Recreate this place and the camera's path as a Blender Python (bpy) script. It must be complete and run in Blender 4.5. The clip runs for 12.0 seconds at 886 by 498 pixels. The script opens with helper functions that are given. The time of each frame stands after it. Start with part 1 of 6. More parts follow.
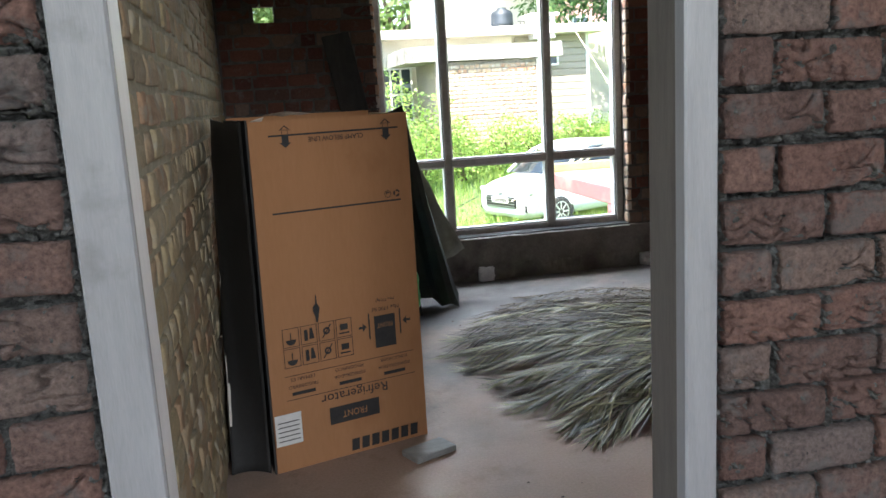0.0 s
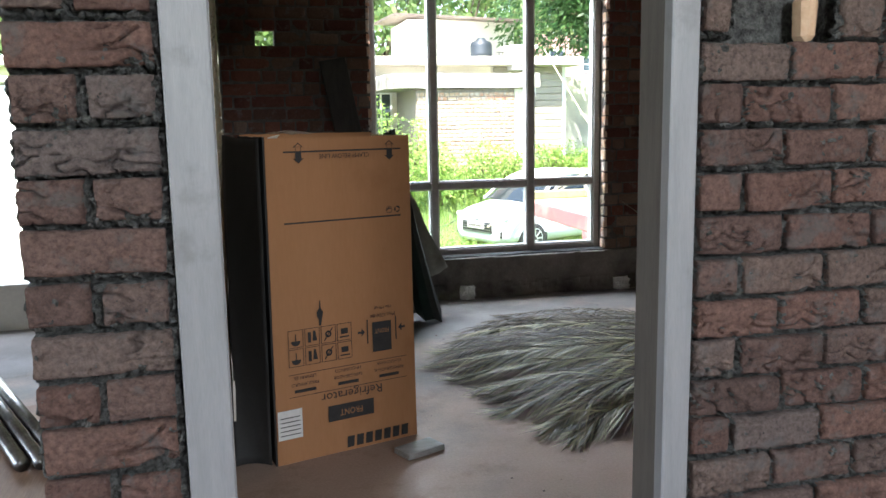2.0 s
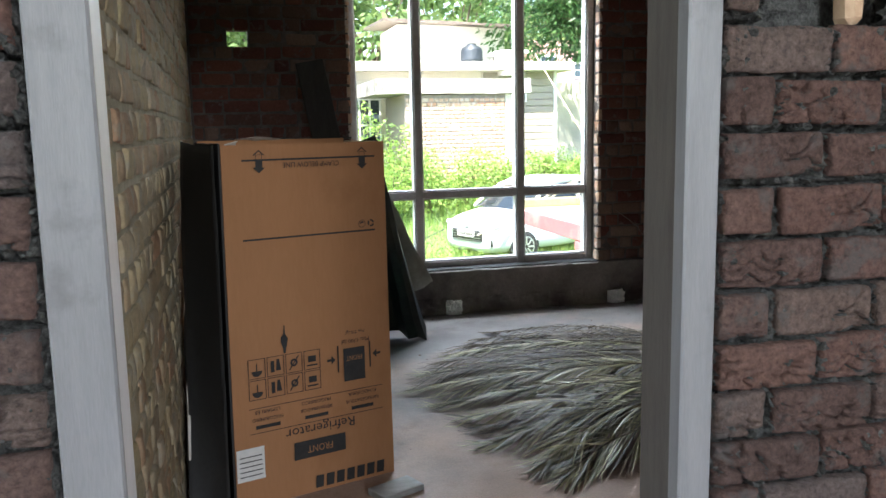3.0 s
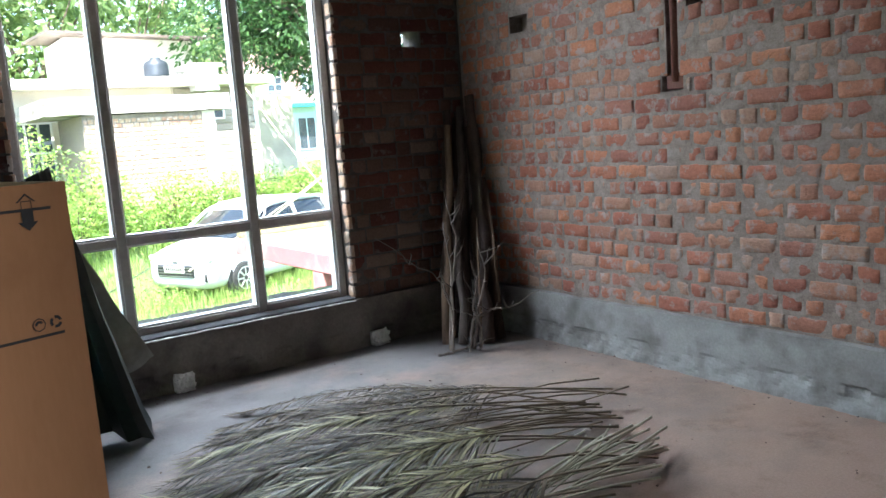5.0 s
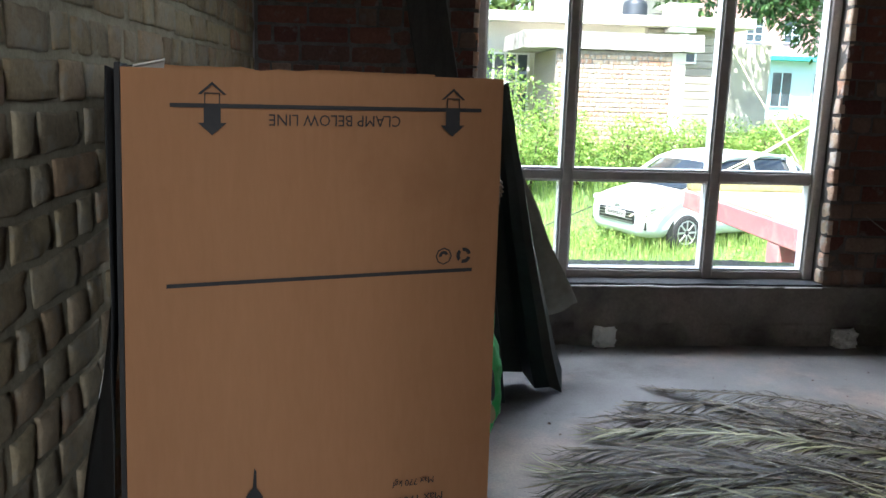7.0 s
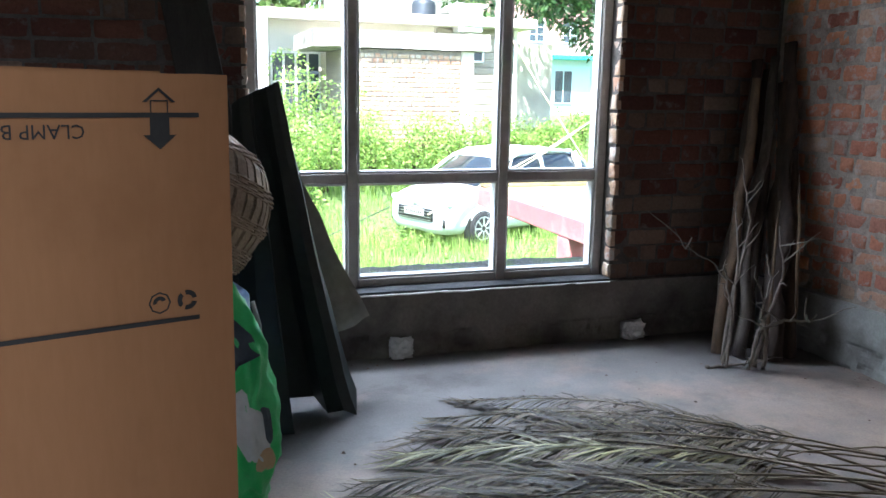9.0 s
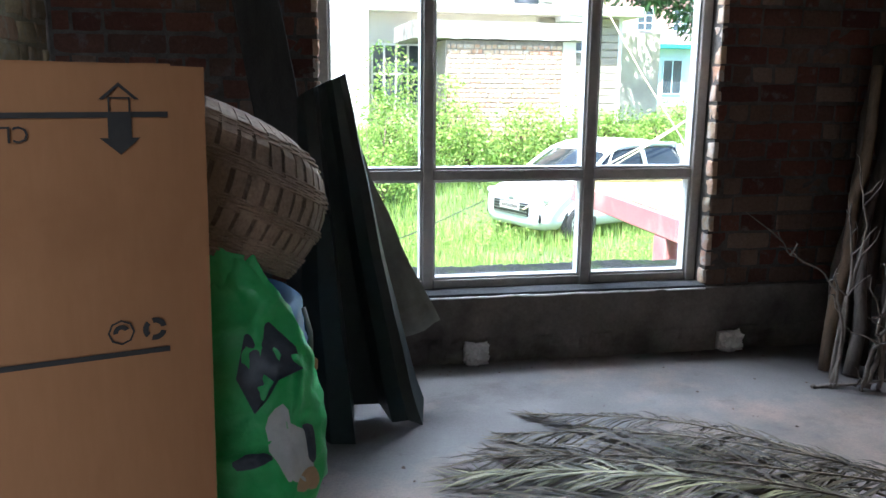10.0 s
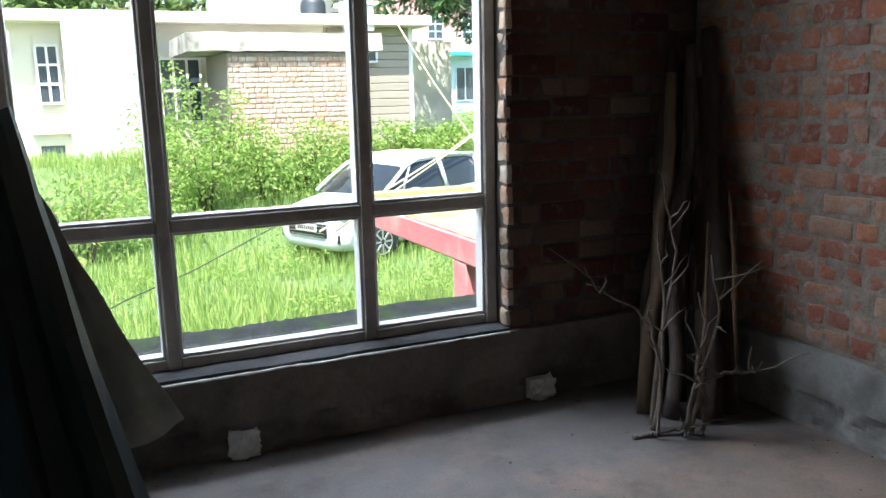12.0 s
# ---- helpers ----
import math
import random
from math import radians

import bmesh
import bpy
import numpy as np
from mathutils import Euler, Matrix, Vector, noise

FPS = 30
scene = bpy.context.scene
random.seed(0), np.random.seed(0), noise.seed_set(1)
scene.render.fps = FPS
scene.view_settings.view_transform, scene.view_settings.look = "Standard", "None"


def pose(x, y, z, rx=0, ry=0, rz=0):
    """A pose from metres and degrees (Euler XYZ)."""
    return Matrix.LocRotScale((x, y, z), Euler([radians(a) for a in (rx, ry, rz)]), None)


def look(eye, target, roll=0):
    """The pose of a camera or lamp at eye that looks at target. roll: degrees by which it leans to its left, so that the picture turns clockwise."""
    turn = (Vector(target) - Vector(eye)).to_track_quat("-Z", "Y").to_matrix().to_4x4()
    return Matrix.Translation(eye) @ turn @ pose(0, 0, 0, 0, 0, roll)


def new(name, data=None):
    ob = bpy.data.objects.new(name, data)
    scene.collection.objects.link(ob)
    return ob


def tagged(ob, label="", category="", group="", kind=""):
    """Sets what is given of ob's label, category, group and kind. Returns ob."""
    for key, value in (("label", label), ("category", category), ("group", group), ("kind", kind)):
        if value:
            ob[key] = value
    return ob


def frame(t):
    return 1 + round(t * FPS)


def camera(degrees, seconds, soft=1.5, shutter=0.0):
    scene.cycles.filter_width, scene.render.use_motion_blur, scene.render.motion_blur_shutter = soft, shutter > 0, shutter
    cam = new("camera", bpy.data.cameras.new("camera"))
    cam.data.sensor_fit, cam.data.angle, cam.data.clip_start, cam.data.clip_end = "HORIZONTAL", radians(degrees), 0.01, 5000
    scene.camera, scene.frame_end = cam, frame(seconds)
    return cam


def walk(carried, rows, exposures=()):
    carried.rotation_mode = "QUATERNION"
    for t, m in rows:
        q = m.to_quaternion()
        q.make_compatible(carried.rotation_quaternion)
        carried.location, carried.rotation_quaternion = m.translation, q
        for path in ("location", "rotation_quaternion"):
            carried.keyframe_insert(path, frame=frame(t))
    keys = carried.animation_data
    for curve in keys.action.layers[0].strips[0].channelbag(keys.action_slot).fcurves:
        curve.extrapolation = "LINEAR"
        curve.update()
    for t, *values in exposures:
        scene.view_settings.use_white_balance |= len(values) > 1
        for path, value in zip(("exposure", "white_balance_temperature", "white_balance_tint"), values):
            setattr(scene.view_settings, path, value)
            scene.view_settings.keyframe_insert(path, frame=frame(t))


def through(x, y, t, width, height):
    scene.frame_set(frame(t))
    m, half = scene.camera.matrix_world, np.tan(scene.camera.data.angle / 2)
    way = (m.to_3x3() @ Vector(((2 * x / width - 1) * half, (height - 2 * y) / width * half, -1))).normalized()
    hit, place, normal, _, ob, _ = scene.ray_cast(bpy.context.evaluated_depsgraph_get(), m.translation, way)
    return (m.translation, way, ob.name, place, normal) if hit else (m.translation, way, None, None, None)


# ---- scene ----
cam = camera(56.7, 12.0)
PATH = [
    (0, (0.098, -0.027, 1.468), (0.497, 1.899, 1.103), -3.3),
    (0.5, (0.07, -0.105, 1.476), (0.515, 1.814, 1.131), -2.8),
    (1, (-0.021, -0.23, 1.465), (0.479, 1.675, 1.12), -2.2),
    (1.5, (-0.074, -0.308, 1.463), (0.425, 1.6, 1.132), -1.5),
    (2, (-0.079, -0.29, 1.469), (0.396, 1.628, 1.163), -1.0),
    (2.5, (-0.027, -0.169, 1.461), (0.435, 1.754, 1.16), -1.0),
    (2.7, (0.014, -0.092, 1.464), (0.472, 1.832, 1.165), -0.9),
    (4.3, (0.142, 0.842, 1.432), (1.095, 2.586, 1.202), -3.4),
    (4.5, (0.155, 0.965, 1.461), (1.153, 2.682, 1.227), -3.5),
    (5, (0.279, 1.258, 1.472), (1.413, 2.88, 1.184), -4.1),
    (5.5, (0.329, 1.535, 1.469), (1.431, 3.171, 1.137), -3.3),
    (6, (0.341, 1.767, 1.447), (1.067, 3.596, 1.093), -2.2),
    (6.5, (0.385, 1.797, 1.436), (0.7, 3.738, 1.074), 0.9),
    (6.7, (0.418, 1.857, 1.396), (0.613, 3.813, 1.027), 2.6),
    (8.3, (0.528, 1.884, 1.388), (0.662, 3.832, 0.957), 0.2),
    (8.5, (0.551, 1.961, 1.382), (0.833, 3.898, 0.968), 0.4),
    (9, (0.608, 2.146, 1.392), (1.229, 4.01, 1.017), 1.0),
    (9.5, (0.654, 2.26, 1.396), (1.265, 4.128, 1.026), 0.6),
    (10, (0.792, 2.33, 1.396), (1.171, 4.253, 0.998), 0.6),
    (10.5, (1.0, 2.356, 1.394), (1.339, 4.274, 0.937), -1.0),
    (11, (1.075, 2.497, 1.382), (1.644, 4.354, 0.905), 0.1),
    (11.5, (1.124, 2.795, 1.408), (1.901, 4.595, 1.01), 0.9),
    (12, (1.185, 3.0, 1.441), (1.998, 4.788, 1.063), -1.3),
]
EXPOSURES = [(0, 2.35), (2.7, 2.35), (4.5, 2.5), (5.5, 2.65), (6.0, 2.38), (6.5, 2.2), (7.6, 2.45), (8.3, 2.9), (8.5, 2.9), (9.0, 2.45), (10.0, 2.3), (10.6, 2.40), (11.5, 2.28), (12, 1.7)]
walk(cam, [(t, look(eye, target, roll)) for t, eye, target, roll in PATH], [(t, stops, 6150 if t < 4 else 5850 if t < 8 else 5950 if t > 11.8 else 5600, 9) for t, stops in EXPOSURES])

# ---- daylight ----
world = bpy.data.worlds.new("world")
scene.world = world
world.use_nodes = True
sky = world.node_tree.nodes.new("ShaderNodeTexSky")
sky.sky_type, sky.sun_disc = "NISHITA", False
sky.sun_elevation, sky.sun_rotation = radians(63), radians(212)
sky.air_density, sky.dust_density = 1.2, 2.0
back = world.node_tree.nodes["Background"]
back.inputs["Strength"].default_value = 0.15
world.node_tree.links.new(sky.outputs[0], back.inputs["Color"])


def lamp(name, kind, place, target, energy, colour, size=(1, 1), angle=0.5):
    data = bpy.data.lights.new(name, kind)
    data.energy, data.color = energy, colour
    if kind == "AREA":
        data.shape, data.size, data.size_y = "RECTANGLE", size[0], size[1]
    else:
        data.angle = radians(angle)
    ob = new(name, data)
    ob.matrix_basis = look(place, target)
    return ob


lamp("sun", "SUN", (-6.5, -10.4, 24), (0, 0, 0), 5.0, (1.0, 0.95, 0.84))
# sky light that falls through the openings
lamp("window_skylight", "AREA", (1.35, 7.7, 3.55), (1.9, 5.6, 2.55), 78, (0.90, 0.945, 1.0), (2.7, 1.1))
lamp("hall_skylight", "AREA", (-4.6, -0.3, 2.35), (0.6, 1.2, 1.2), 24, (0.90, 0.95, 1.0), (1.6, 1.5))
lamp("rear_skylight", "AREA", (1.25, -3.3, 2.4), (0.85, 2.6, 0.8), 32, (0.97, 0.98, 1.0), (1.3, 0.8))
lamp("side_skylight", "AREA", (-2.2, 7.1, 2.4), (-2.0, 4.0, 0.6), 30, (0.93, 0.97, 1.0), (1.8, 1.4))

# ---- materials ----
def nodes_of(name):
    m = bpy.data.materials.new(name)
    m.use_nodes = True
    nt = m.node_tree
    return m, nt, nt.nodes["Principled BSDF"]


def add(nt, kind, **inputs):
    n = nt.nodes.new(kind)
    for key, value in inputs.items():
        n.inputs[key.replace("_", " ")].default_value = value
    return n


def noise_node(nt, vector, scale, detail=6, rough=0.6, stretch=None):
    if stretch:
        mp = add(nt, "ShaderNodeMapping")
        mp.inputs["Scale"].default_value = stretch
        nt.links.new(vector, mp.inputs["Vector"])
        vector = mp.outputs[0]
    n = add(nt, "ShaderNodeTexNoise", Scale=scale, Detail=detail, Roughness=rough)
    nt.links.new(vector, n.inputs["Vector"])
    return n.outputs["Fac"]


def ramp(nt, fac, stops):
    r = nt.nodes.new("ShaderNodeValToRGB")
    el = r.color_ramp.elements
    while len(el) < len(stops):
        el.new(0.5)
    for e, (p, c) in zip(el, stops):
        e.position = p
        e.color = (*c, 1) if len(c) == 3 else c
    nt.links.new(fac, r.inputs[0])
    return r.outputs[0]


def blend(nt, fac, a, b, mode="MIX"):
    n = nt.nodes.new("ShaderNodeMixRGB")
    n.blend_type = mode
    for sock, v in ((n.inputs[0], fac), (n.inputs[1], a), (n.inputs[2], b)):
        if isinstance(v, (int, float)):
            sock.default_value = v
        elif isinstance(v, tuple):
            sock.default_value = (*v, 1)
        else:
            nt.links.new(v, sock)
    return n.outputs[0]


def bump(nt, bsdf, height, strength, distance=0.01):
    b = add(nt, "ShaderNodeBump", Strength=strength, Distance=distance)
    nt.links.new(height, b.inputs["Height"])
    nt.links.new(b.outputs[0], bsdf.inputs["Normal"])


def position(nt):
    return nt.nodes.new("ShaderNodeNewGeometry").outputs["Position"]


def piece_random(nt):
    """A random number that differs from piece to piece, single or joined."""
    a = nt.nodes.new("ShaderNodeObjectInfo").outputs["Random"]
    b = nt.nodes.new("ShaderNodeNewGeometry").outputs["Random Per Island"]
    s = nt.nodes.new("ShaderNodeMath")
    s.operation = "ADD"
    f = nt.nodes.new("ShaderNodeMath")
    f.operation = "FRACT"
    nt.links.new(a, s.inputs[0]), nt.links.new(b, s.inputs[1]), nt.links.new(s.outputs[0], f.inputs[0])
    return f.outputs[0]


def surface(name, dark, light, scale=6.0, rough=0.8, relief=0.3, fine=60.0, stretch=None, metal=0.0, stain=None, stain_scale=1.5, depth=0.006, pieces=False, spec=0.5, local=False, stain_at=0.5):
    """A plain surface of two tones at two scales, with fine relief and, if asked, stains and a tone of its own for each piece."""
    m, nt, b = nodes_of(name)
    p = position(nt)
    if local:
        p = nt.nodes.new("ShaderNodeTexCoord").outputs["Object"]
    big, small = noise_node(nt, p, scale, 5, 0.6, stretch), noise_node(nt, p, fine, 6, 0.65, stretch)
    both = blend(nt, 0.4, big, small)
    col = ramp(nt, both, [(0.32, dark), (0.68, light)])
    if pieces:
        tone = ramp(nt, piece_random(nt), [(0.0, (0.6, 0.6, 0.6)), (1.0, (1.25, 1.2, 1.15))])
        col = blend(nt, 1.0, col, tone, "MULTIPLY")
    if stain:
        s = ramp(nt, noise_node(nt, p, stain_scale, 7, 0.62), [(stain_at, (0, 0, 0)), (stain_at + 0.16, (1, 1, 1))])
        col = blend(nt, s, col, stain)
    nt.links.new(col, b.inputs["Base Color"])
    b.inputs["Roughness"].default_value, b.inputs["Metallic"].default_value = rough, metal
    b.inputs["Specular IOR Level"].default_value = spec
    if relief:
        bump(nt, b, both, relief, depth)
    return m


def brick_material(name, tones, mortar, smear=0.56, relief=0.9, torn=False):
    """Hand-made bricks: each its own tone, pitted, with cement smeared over some of them."""
    m, nt, b = nodes_of(name)
    p = position(nt)
    rnd = piece_random(nt)
    col = ramp(nt, rnd, [(i / (len(tones) - 1), t) for i, t in enumerate(tones)])
    grain = noise_node(nt, p, 85 if torn else 55, 8, 0.72)
    patch = noise_node(nt, p, 13, 6, 0.65)
    col = blend(nt, 1.0, col, ramp(nt, grain, [(0.3, (0.42, 0.42, 0.42)), (0.7, (1.38, 1.38, 1.38))] if torn else [(0.3, (0.74, 0.74, 0.74)), (0.7, (1.18, 1.18, 1.18))]), "MULTIPLY")
    mask = ramp(nt, patch, [(smear, (0, 0, 0)), (smear + 0.1, (1, 1, 1))])
    col = blend(nt, blend(nt, 0.6 if torn else 0.75, (0, 0, 0), mask), col, mortar)
    nt.links.new(col, b.inputs["Base Color"])
    b.inputs["Roughness"].default_value = 0.92
    b.inputs["Specular IOR Level"].default_value = 0.25
    pits = noise_node(nt, p, 70 if torn else 26, 9, 0.8)
    hollow = ramp(nt, noise_node(nt, p, 48, 4, 0.5), [(0.30, (0, 0, 0)), (0.40, (1, 1, 1))])
    h = blend(nt, 0.16, blend(nt, 0.55, grain, pits), hollow)
    if torn:
        # folds and cracks of the hand-thrown clay
        warp = nt.nodes.new("ShaderNodeVectorMath")
        warp.operation = "MULTIPLY_ADD"
        wob = add(nt, "ShaderNodeTexNoise", Scale=18, Detail=5, Roughness=0.6)
        nt.links.new(p, wob.inputs["Vector"])
        nt.links.new(wob.outputs["Color"], warp.inputs[0])
        warp.inputs[1].default_value = (0.07, 0.07, 0.07)
        nt.links.new(p, warp.inputs[2])
        vor = add(nt, "ShaderNodeTexVoronoi", Scale=26)
        vor.feature = "DISTANCE_TO_EDGE"
        squash = add(nt, "ShaderNodeMapping")
        squash.inputs["Scale"].default_value = (0.55, 1, 2.0)
        nt.links.new(warp.outputs[0], squash.inputs["Vector"])
        nt.links.new(squash.outputs[0], vor.inputs["Vector"])
        crack = ramp(nt, vor.outputs["Distance"], [(0.0, (0, 0, 0)), (0.03, (1, 1, 1))])
        some = ramp(nt, noise_node(nt, p, 9, 3, 0.5), [(0.36, (0, 0, 0)), (0.46, (1, 1, 1))])
        crack = blend(nt, some, crack, (1.0, 1.0, 1.0))
        lump = noise_node(nt, p, 60, 3, 0.5)
        h = blend(nt, 0.22, blend(nt, 0.2, h, lump), crack)
        bump(nt, b, h, 1.0, 0.055)
        return m
    bump(nt, b, h, relief, 0.016)
    return m


def glass(name):
    m, nt, b = nodes_of(name)
    b.inputs["Base Color"].default_value = (0.97, 0.985, 0.98, 1)
    b.inputs["Roughness"].default_value = 0.0
    b.inputs["IOR"].default_value = 1.45
    b.inputs["Transmission Weight"].default_value = 1.0
    return m


def leafy(name, dark, light, rough=0.55, through=0.35):
    m, nt, b = nodes_of(name)
    mid = tuple(d * 0.62 + l * 0.38 for d, l in zip(dark, light))
    col = ramp(nt, piece_random(nt), [(0.0, dark), (0.6, mid), (1.0, light)])
    nt.links.new(col, b.inputs["Base Color"])
    b.inputs["Roughness"].default_value = rough
    t = nt.nodes.new("ShaderNodeBsdfTranslucent")
    nt.links.new(col, t.inputs["Color"])
    mix = nt.nodes.new("ShaderNodeMixShader")
    mix.inputs[0].default_value = through
    out = nt.nodes["Material Output"]
    nt.links.new(b.outputs[0], mix.inputs[1]), nt.links.new(t.outputs[0], mix.inputs[2]), nt.links.new(mix.outputs[0], out.inputs["Surface"])
    return m


M_BRICK_NEAR = brick_material("old_red_brick", [(0.160, 0.106, 0.092), (0.215, 0.126, 0.104), (0.250, 0.148, 0.120), (0.190, 0.136, 0.120), (0.240, 0.174, 0.146), (0.205, 0.166, 0.154)], (0.165, 0.162, 0.158), 0.545, 1.0, True)
M_BRICK = brick_material("orange_brick", [(0.30, 0.120, 0.085), (0.38, 0.145, 0.095), (0.44, 0.180, 0.110), (0.50, 0.225, 0.125), (0.36, 0.165, 0.12), (0.34, 0.145, 0.105), (0.42, 0.225, 0.150), (0.40, 0.28, 0.215)], (0.38, 0.345, 0.315), 0.525, 0.65)
# backlit window wall: its shade is mixed into these maroon tones
M_BRICK_SHADED = brick_material("shaded_maroon_brick", [(0.09, 0.040, 0.034), (0.135, 0.056, 0.044), (0.175, 0.073, 0.053), (0.105, 0.060, 0.049), (0.155, 0.098, 0.073), (0.22, 0.15, 0.115)], (0.16, 0.14, 0.13), 0.57, 0.8)
M_BRICK_PALE = brick_material("pale_brick", [(0.28, 0.215, 0.125), (0.34, 0.275, 0.165), (0.31, 0.195, 0.12), (0.36, 0.30, 0.195), (0.24, 0.185, 0.12)], (0.30, 0.27, 0.21), 0.52, 0.65)
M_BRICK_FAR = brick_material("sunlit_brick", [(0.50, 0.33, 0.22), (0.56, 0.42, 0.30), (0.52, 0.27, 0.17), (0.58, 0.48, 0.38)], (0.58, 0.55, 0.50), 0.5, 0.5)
M_MORTAR_NEAR = surface("rough_grey_mortar", (0.016, 0.017, 0.016), (0.26, 0.262, 0.25), 46, 0.95, 1.0, 150, depth=0.05, spec=0.2)
M_MORTAR = surface("grey_mortar", (0.17, 0.138, 0.115), (0.40, 0.345, 0.30), 20, 0.95, 0.8, 110, depth=0.008, spec=0.2)
# mortar of the window wall, darkened to carry its shade
M_MORTAR_SHADED = surface("shaded_mortar", (0.06, 0.052, 0.047), (0.16, 0.145, 0.13), 14, 0.95, 0.8, 110, depth=0.008, spec=0.2)
M_MORTAR_PALE = surface("pale_mortar", (0.20, 0.17, 0.11), (0.40, 0.36, 0.26), 14, 0.95, 0.8, 110, depth=0.008, spec=0.2)
M_CEMENT = surface("cement_plaster", (0.22, 0.22, 0.21), (0.38, 0.385, 0.37), 3.5, 0.85, 0.35, 70, stain=(0.16, 0.15, 0.14), stain_scale=2.4, spec=0.3)
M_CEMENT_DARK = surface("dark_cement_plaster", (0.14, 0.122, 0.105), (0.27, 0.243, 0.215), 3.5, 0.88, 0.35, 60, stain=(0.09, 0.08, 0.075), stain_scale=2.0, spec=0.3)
# sill concrete, coloured near black for the shadow under the window frame
M_SILL_SHADE = surface("shade_dark_sill", (0.02, 0.02, 0.02), (0.075, 0.075, 0.078), 4, 0.9, 0.4, 50, stretch=(1, 1, 0.4), spec=0.2)
M_CEILING = surface("bare_concrete_ceiling", (0.30, 0.29, 0.28), (0.42, 0.41, 0.40), 2, 0.9, 0.3, 30)
M_PLASTER = surface("bare_hall_plaster", (0.34, 0.32, 0.30), (0.46, 0.44, 0.41), 2, 0.9, 0.3, 30)
M_WOOD_GREY = surface("primed_door_wood", (0.19, 0.194, 0.202), (0.265, 0.270, 0.280), 3.2, 0.42, 0.25, 45, stretch=(9, 9, 0.9), stain=(0.15, 0.15, 0.155), stain_scale=6.5, stain_at=0.60)
# primer of the left rebate, whitened for the window light falling on it
M_WOOD_LIT = surface("lit_white_primer", (0.68, 0.69, 0.70), (0.82, 0.83, 0.84), 5, 0.38, 0.15, 60, stretch=(7, 7, 0.7))
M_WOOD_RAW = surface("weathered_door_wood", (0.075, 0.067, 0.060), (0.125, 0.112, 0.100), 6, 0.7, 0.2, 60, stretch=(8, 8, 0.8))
M_WINDOW_WOOD = surface("weathered_window_wood", (0.34, 0.31, 0.285), (0.52, 0.49, 0.455), 6, 0.65, 0.2, 50, stretch=(3, 3, 3), stain=(0.47, 0.45, 0.42), stain_scale=3)
M_BEAD = surface("pale_glazing_bead", (0.66, 0.65, 0.63), (0.80, 0.79, 0.77), 8, 0.5, 0.1, 60)
M_GLASS = glass("window_glass")
M_CARD = surface("brown_corrugated_card", (0.325, 0.155, 0.068), (0.39, 0.192, 0.088), 2.5, 0.8, 0.10, 90, stretch=(1, 1, 0.15), depth=0.002, spec=0.25, stain=(0.295, 0.138, 0.060), stain_scale=2.2, stain_at=0.54)
M_CARD_EDGE = surface("pale_card_edge", (0.62, 0.50, 0.32), (0.74, 0.62, 0.42), 20, 0.9, 0.2, 120)
M_CARD_BLACK = surface("black_card_side", (0.012, 0.011, 0.010), (0.028, 0.026, 0.024), 3, 0.75, 0.15, 60)
M_INK = surface("black_print", (0.012, 0.011, 0.011), (0.03, 0.027, 0.024), 20, 0.7, 0.0)
M_LABEL = surface("white_sticker", (0.62, 0.60, 0.56), (0.72, 0.70, 0.66), 30, 0.5, 0.05)
M_FLAP = surface("pale_torn_card", (0.55, 0.50, 0.43), (0.68, 0.62, 0.54), 20, 0.9, 0.1)


def floor_material():
    m, nt, b = nodes_of("dusty_concrete_floor")
    p = position(nt)
    base = ramp(nt, noise_node(nt, p, 1.1, 6, 0.62), [(0.30, (0.112, 0.102, 0.096)), (0.70, (0.195, 0.181, 0.174))])
    # brick dust thins across the room; its brighter tone carries the doorway's light
    sep = nt.nodes.new("ShaderNodeSeparateXYZ")
    nt.links.new(p, sep.inputs[0])
    reach = nt.nodes.new("ShaderNodeMapRange")
    for key, value in (("From Min", 5.6), ("From Max", 2.4), ("To Min", 0.0), ("To Max", 0.46)):
        reach.inputs[key].default_value = value
    nt.links.new(sep.outputs["Y"], reach.inputs["Value"])
    both = nt.nodes.new("ShaderNodeMath")
    nt.links.new(noise_node(nt, p, 0.9, 6, 0.68), both.inputs[0])
    nt.links.new(reach.outputs[0], both.inputs[1])
    red = ramp(nt, both.outputs[0], [(0.52, (0, 0, 0)), (0.86, (1, 1, 1))])
    base = blend(nt, blend(nt, 0.8, (0, 0, 0), red), base, (0.45, 0.312, 0.238))
    grime = ramp(nt, noise_node(nt, p, 3.2, 8, 0.7), [(0.53, (1, 1, 1)), (0.74, (0.62, 0.58, 0.55))])
    base = blend(nt, 1.0, base, grime, "MULTIPLY")
    grain = noise_node(nt, p, 90, 6, 0.7)
    base = blend(nt, 1.0, base, ramp(nt, grain, [(0.25, (0.75, 0.75, 0.75)), (0.7, (1.1, 1.1, 1.1))]), "MULTIPLY")
    nt.links.new(base, b.inputs["Base Color"])
    b.inputs["Specular IOR Level"].default_value = 0.35
    rough = ramp(nt, noise_node(nt, p, 2.3, 5, 0.6), [(0.3, (0.55, 0.55, 0.55)), (0.7, (0.85, 0.85, 0.85))])
    nt.links.new(rough, b.inputs["Roughness"])
    bump(nt, b, blend(nt, 0.5, grain, noise_node(nt, p, 9, 6, 0.6)), 0.25, 0.004)
    return m


M_FLOOR = floor_material()


# ---- building blocks ----
def thing(name, place=(0, 0, 0), label="", category="", group="", kind="", turn=0):
    """A top-level thing: an Empty at its base."""
    ob = new(name)
    ob.matrix_basis = pose(*place, 0, 0, turn)
    ob.empty_display_size = 0.1
    return tagged(ob, label, category, group, kind)


